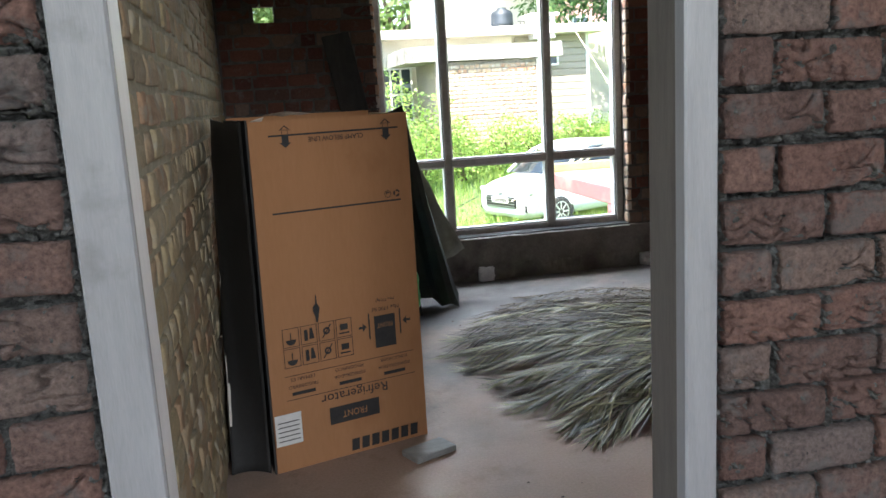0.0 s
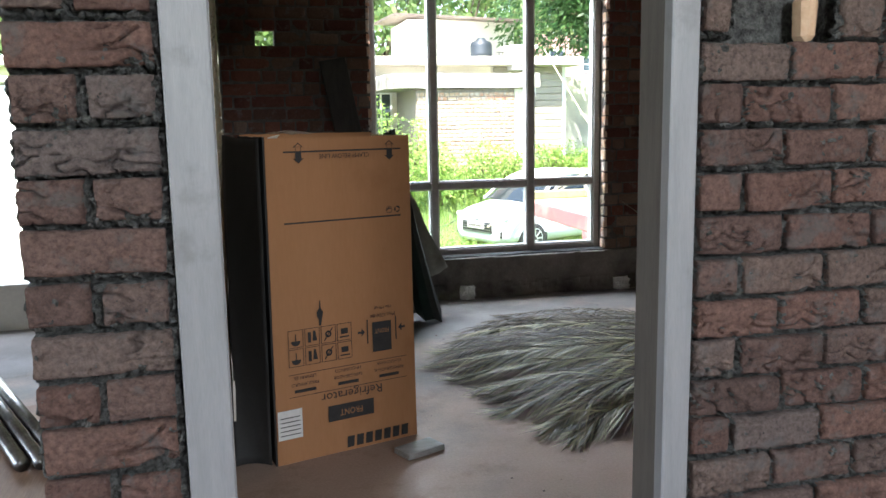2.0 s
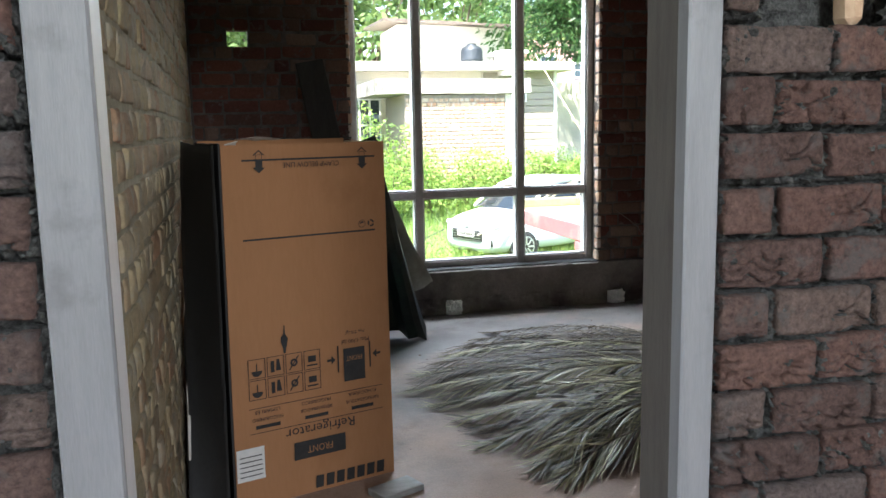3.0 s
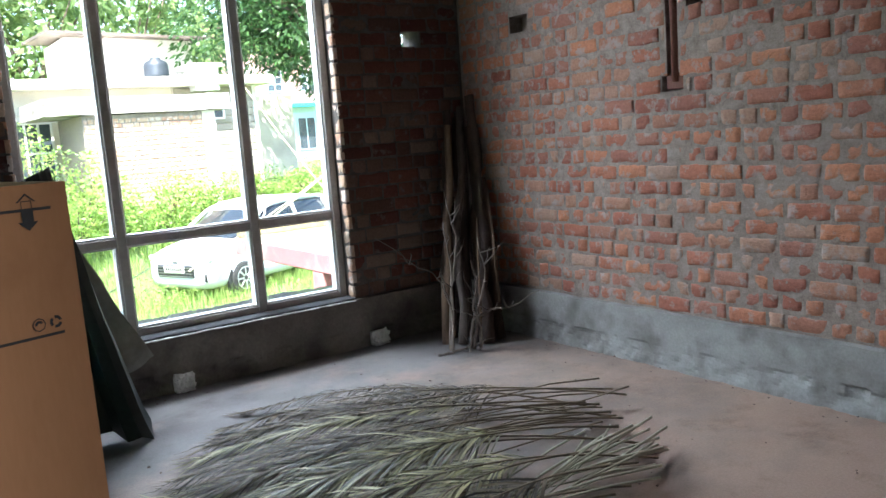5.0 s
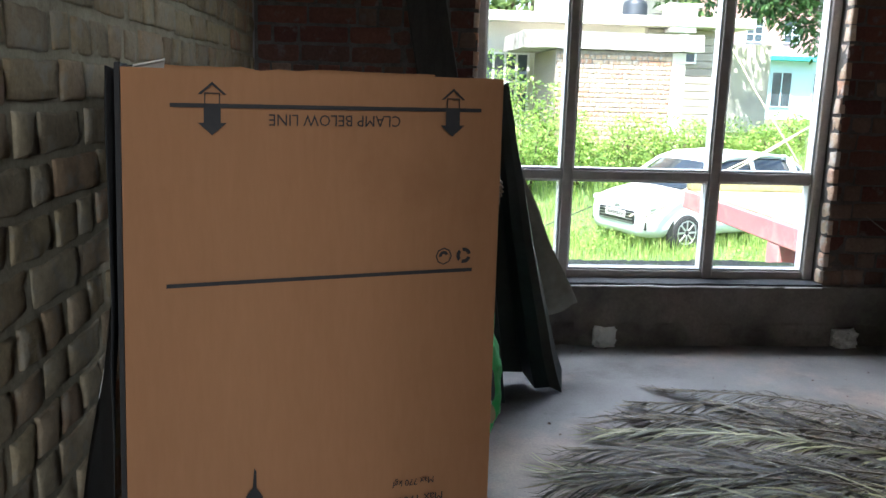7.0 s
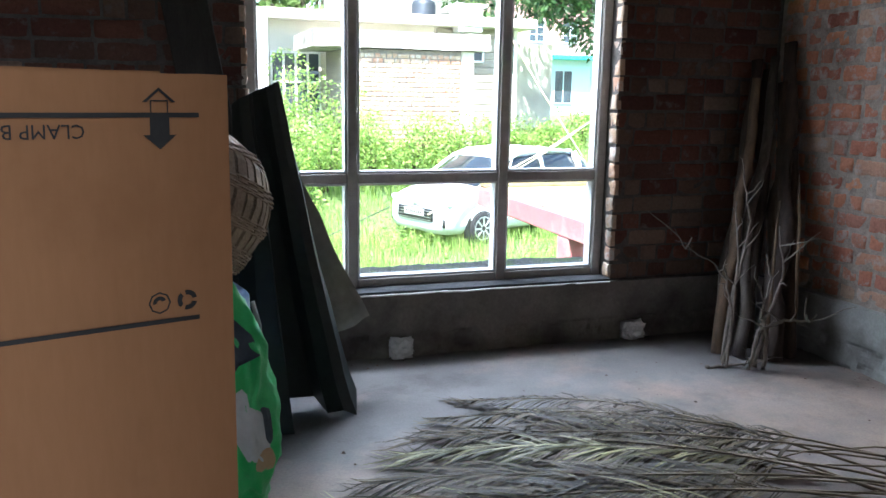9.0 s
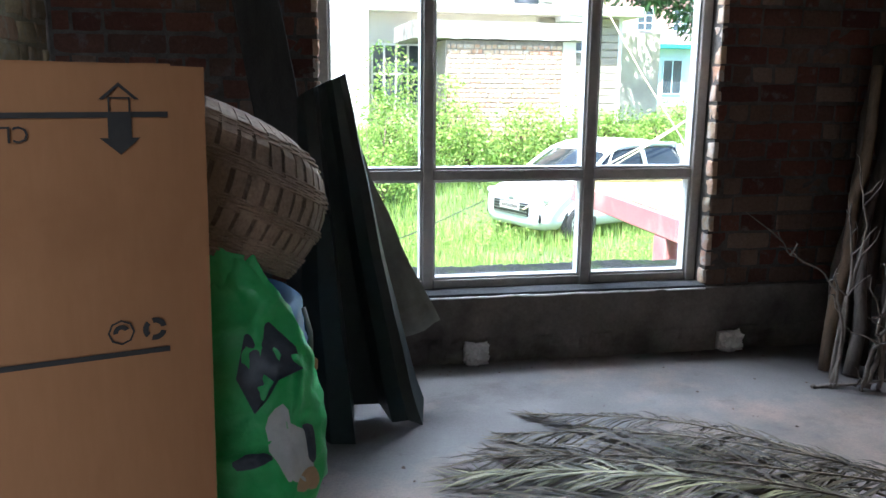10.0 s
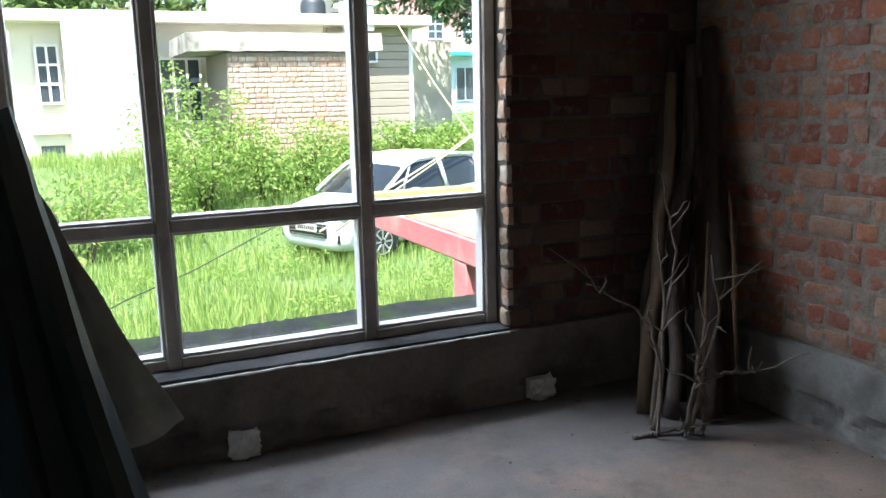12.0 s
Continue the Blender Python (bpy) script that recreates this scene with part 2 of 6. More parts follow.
def mesh_object(name, me, material, parent=None, label="", smooth=False, world=False):
    ob = new(name, me)
    if material:
        me.materials.append(material)
    if parent:
        ob.parent = parent
        if world:
            m = parent.matrix_basis.copy()
            if parent.parent:
                m = parent.parent.matrix_basis @ parent.matrix_parent_inverse @ m
            ob.matrix_parent_inverse = m.inverted()
    if smooth:
        me.shade_smooth()
    return tagged(ob, label)


def part(name, bm, material, parent=None, label="", smooth=False, world=False):
    """Links a bmesh as one mesh object, under a thing or a part if one is given; world: its numbers are places in the world."""
    me = bpy.data.meshes.new(name)
    bm.normal_update()
    bm.to_mesh(me)
    bm.free()
    return mesh_object(name, me, material, parent, label, smooth, world)


def box(bm, lo, hi, bevel=0.0, m=None, seg=1):
    got = bmesh.ops.create_cube(bm, size=1)["verts"]
    c = [(a + b) / 2 for a, b in zip(lo, hi)]
    s = [b - a for a, b in zip(lo, hi)]
    bmesh.ops.scale(bm, vec=s, verts=got)
    bmesh.ops.translate(bm, vec=c, verts=got)
    if bevel:
        edges = list({e for v in got for e in v.link_edges})
        res = bmesh.ops.bevel(bm, geom=edges, offset=bevel, segments=seg, affect="EDGES", profile=0.5)
        got = list({v for f in res["faces"] for v in f.verts} | {v for v in got if v.is_valid})
    if m:
        bmesh.ops.transform(bm, matrix=m, verts=got)
    return bm


def boxes(*lohi, bevel=0.0):
    bm = bmesh.new()
    for lo, hi in lohi:
        box(bm, lo, hi, bevel)
    return bm


def tube(bm, points, radii, n=8, cap=True, flat=1.0):
    """A round or oval rod along points."""
    pts = [Vector(p) for p in points]
    rings, up = [], Vector((0.13, 0.21, 0.97)).normalized()
    for i, p in enumerate(pts):
        d = (pts[min(i + 1, len(pts) - 1)] - pts[max(i - 1, 0)]).normalized()
        if abs(d.dot(up)) > 0.96:
            up = Vector((0.9, 0.3, 0.1)).normalized()
        a = d.cross(up).normalized()
        b = a.cross(d).normalized()
        r = radii[i] if hasattr(radii, "__len__") else radii
        rings.append([bm.verts.new(p + a * r * math.cos(2 * math.pi * k / n) + b * r * flat * math.sin(2 * math.pi * k / n)) for k in range(n)])
    for r0, r1 in zip(rings, rings[1:]):
        for k in range(n):
            bm.faces.new((r0[k], r0[(k + 1) % n], r1[(k + 1) % n], r1[k]))
    if cap:
        bm.faces.new(rings[0][::-1]), bm.faces.new(rings[-1])
    return bm


def lathe(bm, profile, n=24, m=None):
    """A body of revolution about z; profile of (radius, height)."""
    rings = []
    for r, z in profile:
        rings.append([bm.verts.new((r * math.cos(2 * math.pi * k / n), r * math.sin(2 * math.pi * k / n), z)) for k in range(n)])
    for r0, r1 in zip(rings, rings[1:]):
        for k in range(n):
            bm.faces.new((r0[k], r0[(k + 1) % n], r1[(k + 1) % n], r1[k]))
    bm.faces.new(rings[0][::-1]), bm.faces.new(rings[-1])
    if m:
        bmesh.ops.transform(bm, matrix=m, verts=[v for r in rings for v in r])
    return bm


def sheet(fn, nu, nv, thick=0.0):
    """A curved sheet from fn(u, v), u and v from 0 to 1, given a thickness along its normals."""
    bm = bmesh.new()
    g = [[bm.verts.new(fn(i / nu, j / nv)) for j in range(nv + 1)] for i in range(nu + 1)]
    for i in range(nu):
        for j in range(nv):
            bm.faces.new((g[i][j], g[i + 1][j], g[i + 1][j + 1], g[i][j + 1]))
    if thick:
        bm.normal_update()
        bmesh.ops.solidify(bm, geom=bm.faces[:], thickness=thick)
    return bm


def joined(name, verts, faces, material, parent=None, kind="stuff", label="", world=True, smooth=False):
    me = bpy.data.meshes.new(name)
    me.from_pydata(verts, [], faces)
    ob = mesh_object(name, me, material, parent, label, smooth, world)
    return tagged(ob, kind=kind)


def jolt(p, scale, amount):
    """An uneven offset at a place."""
    return noise.noise_vector(Vector(p) * scale) * amount


# ---- structure ----
class Face:
    """One face of a wall: u along it, d into the wall, z up."""

    def __init__(self, origin, turn):
        self.o, self.turn = Vector(origin), turn
        c, s = math.cos(radians(turn)), math.sin(radians(turn))
        self.u, self.d = Vector((c, s, 0)), Vector((-s, c, 0))

    def at(self, u, d, z):
        return self.o + self.u * u + self.d * d + Vector((0, 0, z))


def wall_core(name, face, u0, u1, z0, z1, front, thick, holes, material, label=""):
    """The body of a wall, in cells round its holes; a hole is (u0, u1, z0, z1, depth), with depth None where it goes through."""
    us = sorted({u0, u1, *[min(max(h[k], u0), u1) for h in holes for k in (0, 1)]})
    zs = sorted({z0, z1, *[min(max(h[k], z0), z1) for h in holes for k in (2, 3)]})
    bm = bmesh.new()
    for a, b in zip(us, us[1:]):
        for c, d in zip(zs, zs[1:]):
            mid = ((a + b) / 2, (c + d) / 2)
            start = front
            for h in holes:
                if h[0] < mid[0] < h[1] and h[2] < mid[1] < h[3]:
                    start = None if h[4] is None else max(start or 0, h[4])
                    if start is None:
                        break
            if start is not None:
                p = [face.at(x, y, z) for x, y, z in ((a, start, c), (b, thick, d))]
                lo = [min(q) for q in zip(*p)]
                hi = [max(q) for q in zip(*p)]
                box(bm, lo, hi)
    bmesh.ops.remove_doubles(bm, verts=bm.verts[:], dist=0.0005)
    return tagged(part(name, bm, material), label, "wall", kind="structure")


WINDOW_FACE = Face((0, 6.22, 0), 0)
RIGHT_FACE = Face((4.02, 0, 0), -90)
LEFT_FACE = Face((-0.175, 0, 0), 90)
DOOR_FACE = Face((0, 1.333, 0), 0)
TOP = 3.1

WINDOW_HOLES = [(0.965, 2.975, 0.34, 2.96, None), (0.10, 0.245, 2.06, 2.19, None), (3.52, 3.68, 2.05, 2.18, None), (1.672, 1.785, 0.0, 0.11, None), (3.06, 3.20, 0.012, 0.10, None)]
RIGHT_HOLES = [(-4.32, -4.24, 1.68, 3.1, 0.06), (-4.36, -4.21, 1.59, 1.69, 0.07), (-5.64, -5.46, 2.08, 2.19, 0.12), (-4.18, -4.07, 2.03, 2.15, 0.12)]
DOOR_HOLES = [(-0.208, 0.902, 0.0, 2.12, None), (0.985, 1.255, 1.632, 1.80, 0.095)]

floor = tagged(part("floor", boxes(((-4.2, -3.0, -0.2), (4.3, 6.40, 0.0))), M_FLOOR), "dusty grey-pink bare concrete floor with reddish brick dust", "floor", kind="structure")
tagged(part("ceiling", boxes(((-4.3, -3.1, TOP), (4.4, 6.7, TOP + 0.15))), M_CEILING), "bare grey concrete ceiling slab", "ceiling", kind="structure")
wall_window = wall_core("wall_north", WINDOW_FACE, -0.175, 4.25, 0.0, TOP, 0.0055, 0.23, WINDOW_HOLES, M_MORTAR_SHADED, "bare brick wall round a wide window, its shade put into the colour")
wall_right = wall_core("wall_east", RIGHT_FACE, -6.22, 3.0, 0.0, TOP, 0.004, 0.23, RIGHT_HOLES, M_MORTAR, "orange bare brick wall with grey cement joints and a cut conduit slot")
wall_left = wall_core("wall_west", LEFT_FACE, 1.453, 6.45, 0.0, TOP, 0.008, 0.30, [], M_MORTAR_PALE, "pale yellowish bare brick wall with wide mortar joints")
wall_door = wall_core("wall_south", DOOR_FACE, -0.474, 4.02, 0.0, TOP, 0.062, 0.12, DOOR_HOLES, M_MORTAR_NEAR, "rough red brick wall with thick grey mortar round a doorway")

# the hall behind and the space beside it, closed all round but for their window openings
HALL_W = Face((-4.2, 0, 0), 90)
HALL_S = Face((0, -3.0, 0), 180)
SIDE_N = Face((0, 6.22, 0), 0)
wall_core("wall_hall_west", HALL_W, -3.2, 6.45, 0.0, TOP, 0, 0.2, [(-1.8, 0.6, 0.9, 2.9, None)], M_PLASTER, "bare plastered hall wall with an unglazed window opening")
wall_core("wall_hall_south", HALL_S, -4.2, 4.2, 0.0, TOP, 0, 0.2, [(-2.2, -0.3, 1.25, 2.95, None)], M_PLASTER, "bare plastered rear hall wall with a window opening")
wall_core("wall_side_north", SIDE_N, -4.2, -0.18, 0.0, TOP, 0, 0.23, [(-3.1, -1.0, 0.34, 2.9, None)], M_PLASTER, "bare plastered wall of the neighbouring space with a window opening")

# plaster bands at the foot of the walls

def flush_band(name, lo, hi, normal_axis, sign, label, material, holes=(), ragged=0.012, proud=0.028):
    """A thin uneven coat of plaster along the foot of a wall."""
    step = 0.018
    a0, a1, h = lo[0], hi[0], hi[1]
    nu, nv = int((a1 - a0) / step), int(h / step) + 1
    b = bmesh.new()
    grid = {}
    for i in range(nu + 1):
        for j in range(nv + 1):
            u, z = a0 + (a1 - a0) * i / nu, h * j / nv
            n = noise.noise(Vector((u * 3.1, 4.2, z * 5))) * 0.006 + noise.noise(Vector((u * 14, 1.2, z * 17))) * 0.003
            if z < 0.13:
                n -= 0.040 * max(0, noise.noise(Vector((u * 7, 9.2, z * 9))) - 0.08) + 0.018 * max(0, noise.noise(Vector((u * 21, 2.2, z * 24))))
            if j == nv:
                z += noise.noise(Vector((u * 5, 3, 0))) * ragged
            off = proud + n + (0.03 * max(0, 1 - z / 0.1) if proud > 0.04 else 0)
            p = (u, hi[2] + sign * off, z) if normal_axis == 1 else (hi[2] + sign * off, u, z)
            grid[i, j] = b.verts.new(p)
    for i in range(nu):
        for j in range(nv):
            u, z = a0 + (a1 - a0) * (i + 0.5) / nu, h * (j + 0.5) / nv
            if any(q[0] < u < q[1] and q[2] < z < q[3] for q in holes):
                continue
            f = (grid[i, j], grid[i + 1, j], grid[i + 1, j + 1], grid[i, j + 1])
            b.faces.new(f)
    b.normal_update()
    bmesh.ops.recalc_face_normals(b, faces=b.faces[:])
    top = [grid[i, nv] for i in range(nu + 1)]
    back = [b.verts.new((v.co.x, hi[2], v.co.z + 0.002) if normal_axis == 1 else (hi[2], v.co.y, v.co.z + 0.002)) for v in top]
    for i in range(nu):
        b.faces.new((top[i], top[i + 1], back[i + 1], back[i]))
    return tagged(part(name, b, material), label, "plaster", kind="structure", )


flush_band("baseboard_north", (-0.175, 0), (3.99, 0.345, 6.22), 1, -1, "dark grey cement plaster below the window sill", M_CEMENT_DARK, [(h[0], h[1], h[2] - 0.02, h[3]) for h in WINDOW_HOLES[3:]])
flush_band("baseboard_east", (1.46, 0), (6.19, 0.325, 4.02), 0, -1, "broken pale grey cement plinth along the brick wall", M_CEMENT, proud=0.048)

# ---- door frame ----
door_frame = thing("door_1", (0.35, 1.39, 0), "primed grey wooden door frame without a door", "door frame", kind="structure")
for side, x0, x1 in (("left", -0.204, -0.115), ("right", 0.831, 0.897)):
    bm = bmesh.new()
    inner = x1 if side == "left" else x0
    s = -1 if side == "left" else 1
    a, b_ = sorted((x0, x1))
    box(bm, (a, 1.325, 0.0), (b_, 1.343 if side == "left" else 1.366, 2.05), 0.004)
    part("jamb", bm, M_WOOD_GREY, door_frame, "grey primed jamb", world=True)
    bm = bmesh.new()
    lo, hi = sorted((inner + s * 0.002, (x0 if side == "left" else x1)))
    box(bm, (lo + (0 if side == "left" else 0.008), 1.345 if side == "left" else 1.368, 0.0), (hi, 1.458 if side == "left" else 1.492, 2.05), 0.003)
    part("rebate", bm, M_WOOD_LIT if side == "left" else M_WOOD_RAW, door_frame, "rebate of the jamb", world=True)
part("door_head", boxes(((-0.204, 1.325, 2.05), (0.897, 1.458, 2.115)), bevel=0.004), M_WOOD_GREY, door_frame, world=True)

# ---- window ----
window = thing("window_1", (1.98, 6.36, 0.34), "weathered wooden window with fixed panes over a plaster sill", "window", kind="structure")
XS = [(0.965, 1.022), (1.475, 1.530), (2.317, 2.373), (2.918, 2.975)]
ZS = [(0.345, 0.405), (0.916, 0.968), (2.487, 2.540), (2.905, 2.96)]
for i, (a, b_) in enumerate(XS):
    edge = i in (0, 3)
    part("stile" if edge else "mullion", boxes(((a, 6.33 if edge else 6.336, 0.345), (b_, 6.42, 2.96)), bevel=0.006), M_WINDOW_WOOD, window, world=True)
for (a, b_) in ZS:
    for (p, q) in zip(XS, XS[1:]):
        part("rail", boxes(((p[1] + 0.0005, 6.339, a), (q[0] - 0.0005, 6.418, b_)), bevel=0.005), M_WINDOW_WOOD, window, world=True)
for p, q in zip(XS, XS[1:]):
    for a, b_ in zip(ZS, ZS[1:]):
        x0, x1, z0, z1 = p[1] + 0.001, q[0] - 0.001, a[1] + 0.001, b_[0] - 0.001
        w = 0.011
        bm = boxes(((x0, 6.346, z0), (x0 + w, 6.414, z1)), ((x1 - w, 6.346, z0), (x1, 6.414, z1)), ((x0 + w, 6.348, z0), (x1 - w, 6.412, z0 + w)), ((x0 + w, 6.348, z1 - w), (x1 - w, 6.412, z1)), bevel=0.002)
        part("glazing_bead", bm, M_BEAD, window, "pale glazing bead", world=True)
        pane = part("pane", boxes(((x0 + w * 0.6, 6.400, z0 + w * 0.6), (x1 - w * 0.6, 6.404, z1 - w * 0.6))), M_GLASS, window, "clear glass pane", world=True)
        pane.visible_shadow = False


def sill_top(u, v):
    x = 0.965 + 2.01 * u
    return (x, 6.205 + 0.135 * v + 0.006 * noise.noise(Vector((x * 7, v, 2))) * (1 - v), 0.3475 + 0.004 * noise.noise(Vector((x * 5, v * 3, 1))))


part("window_sill", sheet(sill_top, 60, 4, -0.012), M_SILL_SHADE, window, "rough cement sill", world=True)


def sill_edge(u, v):
    x = 0.975 + 1.99 * u
    a = 2 * math.pi * v
    r = 0.0055 + 0.0035 * noise.noise(Vector((x * 23, 5, 1)))
    return Vector((x, 6.192 + 0.004 * noise.noise(Vector((x * 9, 2, 7))) + r * math.cos(a), 0.344 + 0.005 * noise.noise(Vector((x * 6, 1, 3))) + r * math.sin(a)))


part("plaster_lip", sheet(sill_edge, 160, 6), M_BEAD, window, "ragged pale plaster edge of the sill", world=True, smooth=True)

# ---- things in the room ----
def carton():
    t = thing("carton", (0.35, 3.55, 0), "tall brown cardboard refrigerator carton standing upside down, black side", "box")
    e = Vector((0.658, 0.197, 0)).normalized()
    n = Vector((-e.y, e.x, 0))
    W, D, H = 0.687, 0.55, 1.412
    o = Vector((0.025, 3.172, 0))
    lean = Vector((0.012, 0.095, 0)) / H

    def at(s, d, z):
        return o + e * s + n * d + lean * z * (1 - 0.6 * d / D) + Vector((0, 0, z))

    def panel(name, s0, d0, s1, d1, z1, mat, label="", thick=0.008, ragged=0.0, z0=0.0):
        a = Vector((s1 - s0, d1 - d0, 0))
        inward = Vector((-a.y, a.x, 0)).normalized()

        def fn(u, v):
            z = z0 + (z1 - z0) * v
            bow = 0.004 * math.sin(u * 3.1) * math.sin(v * 3.1)
            if v == 1:
                z += ragged * noise.noise(Vector((u * 9, 2, 1)))
            q = at(s0 + a.x * u + inward.x * bow, d0 + a.y * u + inward.y * bow, z)
            return q

        part(name, sheet(fn, 16, 24, thick), mat, t, label, world=True)

    panel("front_panel", 0, 0, W, 0, H, M_CARD, "brown printed front", ragged=0.004)
    panel("side_panel", 0.055, 0.54, -0.0095, 0.002, H + 0.006, M_CARD_BLACK, "black side", ragged=0.01)
    panel("side_panel", W, 0.010, W + 0.075, 0.54, H, M_CARD_EDGE, "pale side", ragged=0.004)
    panel("back_panel", W + 0.065, D, 0.068, D, H + 0.012, M_CARD, "back", ragged=0.012)

    def fl(u, v):
        return at(0.02 + 0.05 * u, 0.012 + 0.05 * v, H + 0.004 + 0.012 * u - 0.05 * v * v)

    part("torn_flap", sheet(fl, 4, 4, 0.003), M_FLAP, t, "torn white top flap", world=True)
    # black sheet added to fill the dark gap between carton and wall
    wall_foot, wall_top = Vector((-0.158, 3.215, 0.003)), Vector((-0.152, 4.10, 1.425))
    box_foot, box_top = at(-0.022, 0.02, 0.003), at(-0.022, 0.02, H)

    def liner(u, v):
        q = wall_foot.lerp(wall_top, v).lerp(box_foot.lerp(box_top, v), u)
        sag = 4 * u * (1 - u) * 0.03
        return q + Vector((0, sag, -sag * 0.3 * v)) + jolt((u * 2, v * 5, 3), 1.5, 0.006) * min(1, v * 8)

    part("liner", sheet(liner, 10, 40, 0.002), M_CARD_BLACK, t, "added black sheet filling the dark gap beside the carton", world=True, smooth=True)

    def torn(u, v):
        f = 0.12 + 0.88 * v
        q = wall_foot.lerp(wall_top, f)
        return q + Vector((0.004 + 0.010 * u, -0.006, 0)) + jolt((f * 16, u, 4), 1.2, 0.004)

    part("torn_edge", sheet(torn, 2, 60, 0.002), M_FLAP, t, "frayed pale edge of the added sheet", world=True)
    part("bottom_panel", sheet(lambda u, v: at(0.01 + (W - 0.02) * u, 0.012 + 0.52 * v, 0.006), 2, 2, 0.004), M_CARD, t, world=True)

    def on(s, z, lift=0.0):
        v = z / H
        bow = 0.004 * math.sin(s / W * 3.1) * math.sin(v * 3.1)
        return at(s, bow - 0.0105 - lift, z)

    def shape(name, polys, mat=M_INK, lift=0.0, label=""):
        bm = bmesh.new()
        for poly in polys:
            bm.faces.new([bm.verts.new(on(s, z, lift)) for s, z in poly])
        return part(name, bm, mat, t, label, world=True)

    def rect(s0, s1, z0, z1):
        k = max(1, int((s1 - s0) / 0.06))
        return [[(s0 + (s1 - s0) * i / k, z0), (s0 + (s1 - s0) * (i + 1) / k, z0), (s0 + (s1 - s0) * (i + 1) / k, z1), (s0 + (s1 - s0) * i / k, z1)] for i in range(k)]

    def frame_rect(s0, s1, z0, z1, w=0.003):
        return rect(s0, s1, z0, z0 + w) + rect(s0, s1, z1 - w, z1) + rect(s0, s0 + w, z0 + w, z1 - w) + rect(s1 - w, s1, z0 + w, z1 - w)

    def words(body, s_mid, z_mid, height, mat=M_INK, lift=0.0, width=None):
        cu = bpy.data.curves.new("text", "FONT")
        cu.body, cu.size, cu.align_x, cu.align_y, cu.resolution_u = body, height * 1.35, "CENTER", "CENTER", 2
        ob = bpy.data.objects.new("text", cu)
        scene.collection.objects.link(ob)
        dg = bpy.context.evaluated_depsgraph_get()
        me = bpy.data.meshes.new_from_object(ob.evaluated_get(dg))
        bpy.data.objects.remove(ob)
        xs = [v.co.x for v in me.vertices]
        k = width / (max(xs) - min(xs)) if width else 1.0
        for v in me.vertices:
            v.co = on(s_mid - v.co.x * k, z_mid - v.co.y, lift)
        me.name = "lettering"
        mesh_object("lettering", me, mat, t, "upside-down printed words", world=True)

    shape("printed_line", rect(0.075, 0.638, 1.349, 1.356))
    shape("printed_line", rect(0.067, 0.630, 1.045, 1.052))
    words("CLAMP BELOW LINE", 0.358, 1.331, 0.021, width=0.239)
    for s in (0.143, 0.580):
        shape("handling_arrow", [[(s, 1.303), (s + 0.024, 1.324), (s + 0.014, 1.324), (s + 0.014, 1.352), (s - 0.014, 1.352), (s - 0.014, 1.324), (s - 0.024, 1.324)]], lift=0.0006)
        shape("handling_arrow", [[(s, 1.392), (s - 0.024, 1.371), (s - 0.018, 1.371), (s, 1.387), (s + 0.018, 1.371), (s + 0.024, 1.371)]] + frame_rect(s - 0.013, s + 0.013, 1.354, 1.374, 0.002), lift=0.0006)

    def ring(s, z, r0, r1, a0, a1):
        k = 8
        return [[(s + r * math.cos(a0 + (a1 - a0) * (i + j) / k), z + r * math.sin(a0 + (a1 - a0) * (i + j) / k)) for r, j in ((r0, 0), (r1, 0), (r1, 1), (r0, 1))] for i in range(k)]

    shape("recycling_mark", ring(0.571, 1.077, 0.014, 0.0165, 0, 6.283) + ring(0.571, 1.077, 0.004, 0.010, 0.4, 3.3))
    shape("recycling_mark", ring(0.612, 1.077, 0.008, 0.015, 0.2, 1.8) + ring(0.612, 1.077, 0.008, 0.015, 2.3, 3.9) + ring(0.612, 1.077, 0.008, 0.015, 4.4, 6.0))
    # lower printing
    words("Max 770 kgf", 0.523, 0.634, 0.014, width=0.085)
    words("Max 1700 lbf", 0.523, 0.598, 0.018, width=0.125)
    shape("front_mark", rect(0.467, 0.563, 0.432, 0.569))
    words("FRONT", 0.515, 0.528, 0.022, M_CARD, 0.001, 0.07)
    for s, d in ((0.443, 1), (0.587, -1)):
        shape("clamp_mark", rect(s - 0.003, s + 0.003, 0.475, 0.585) + [[(s - d * 0.012, 0.53), (s - d * 0.030, 0.548), (s - d * 0.030, 0.512)], [(s - d * 0.030, 0.525), (s - d * 0.030, 0.535), (s - d * 0.048, 0.535), (s - d * 0.048, 0.525)]])
    for r in range(2):
        for c in range(4):
            s0, z0 = 0.063 + c * 0.077, 0.425 + r * 0.083
            polys = frame_rect(s0, s0 + 0.070, z0, z0 + 0.078, 0.0025)
            k = (r * 4 + c) % 4
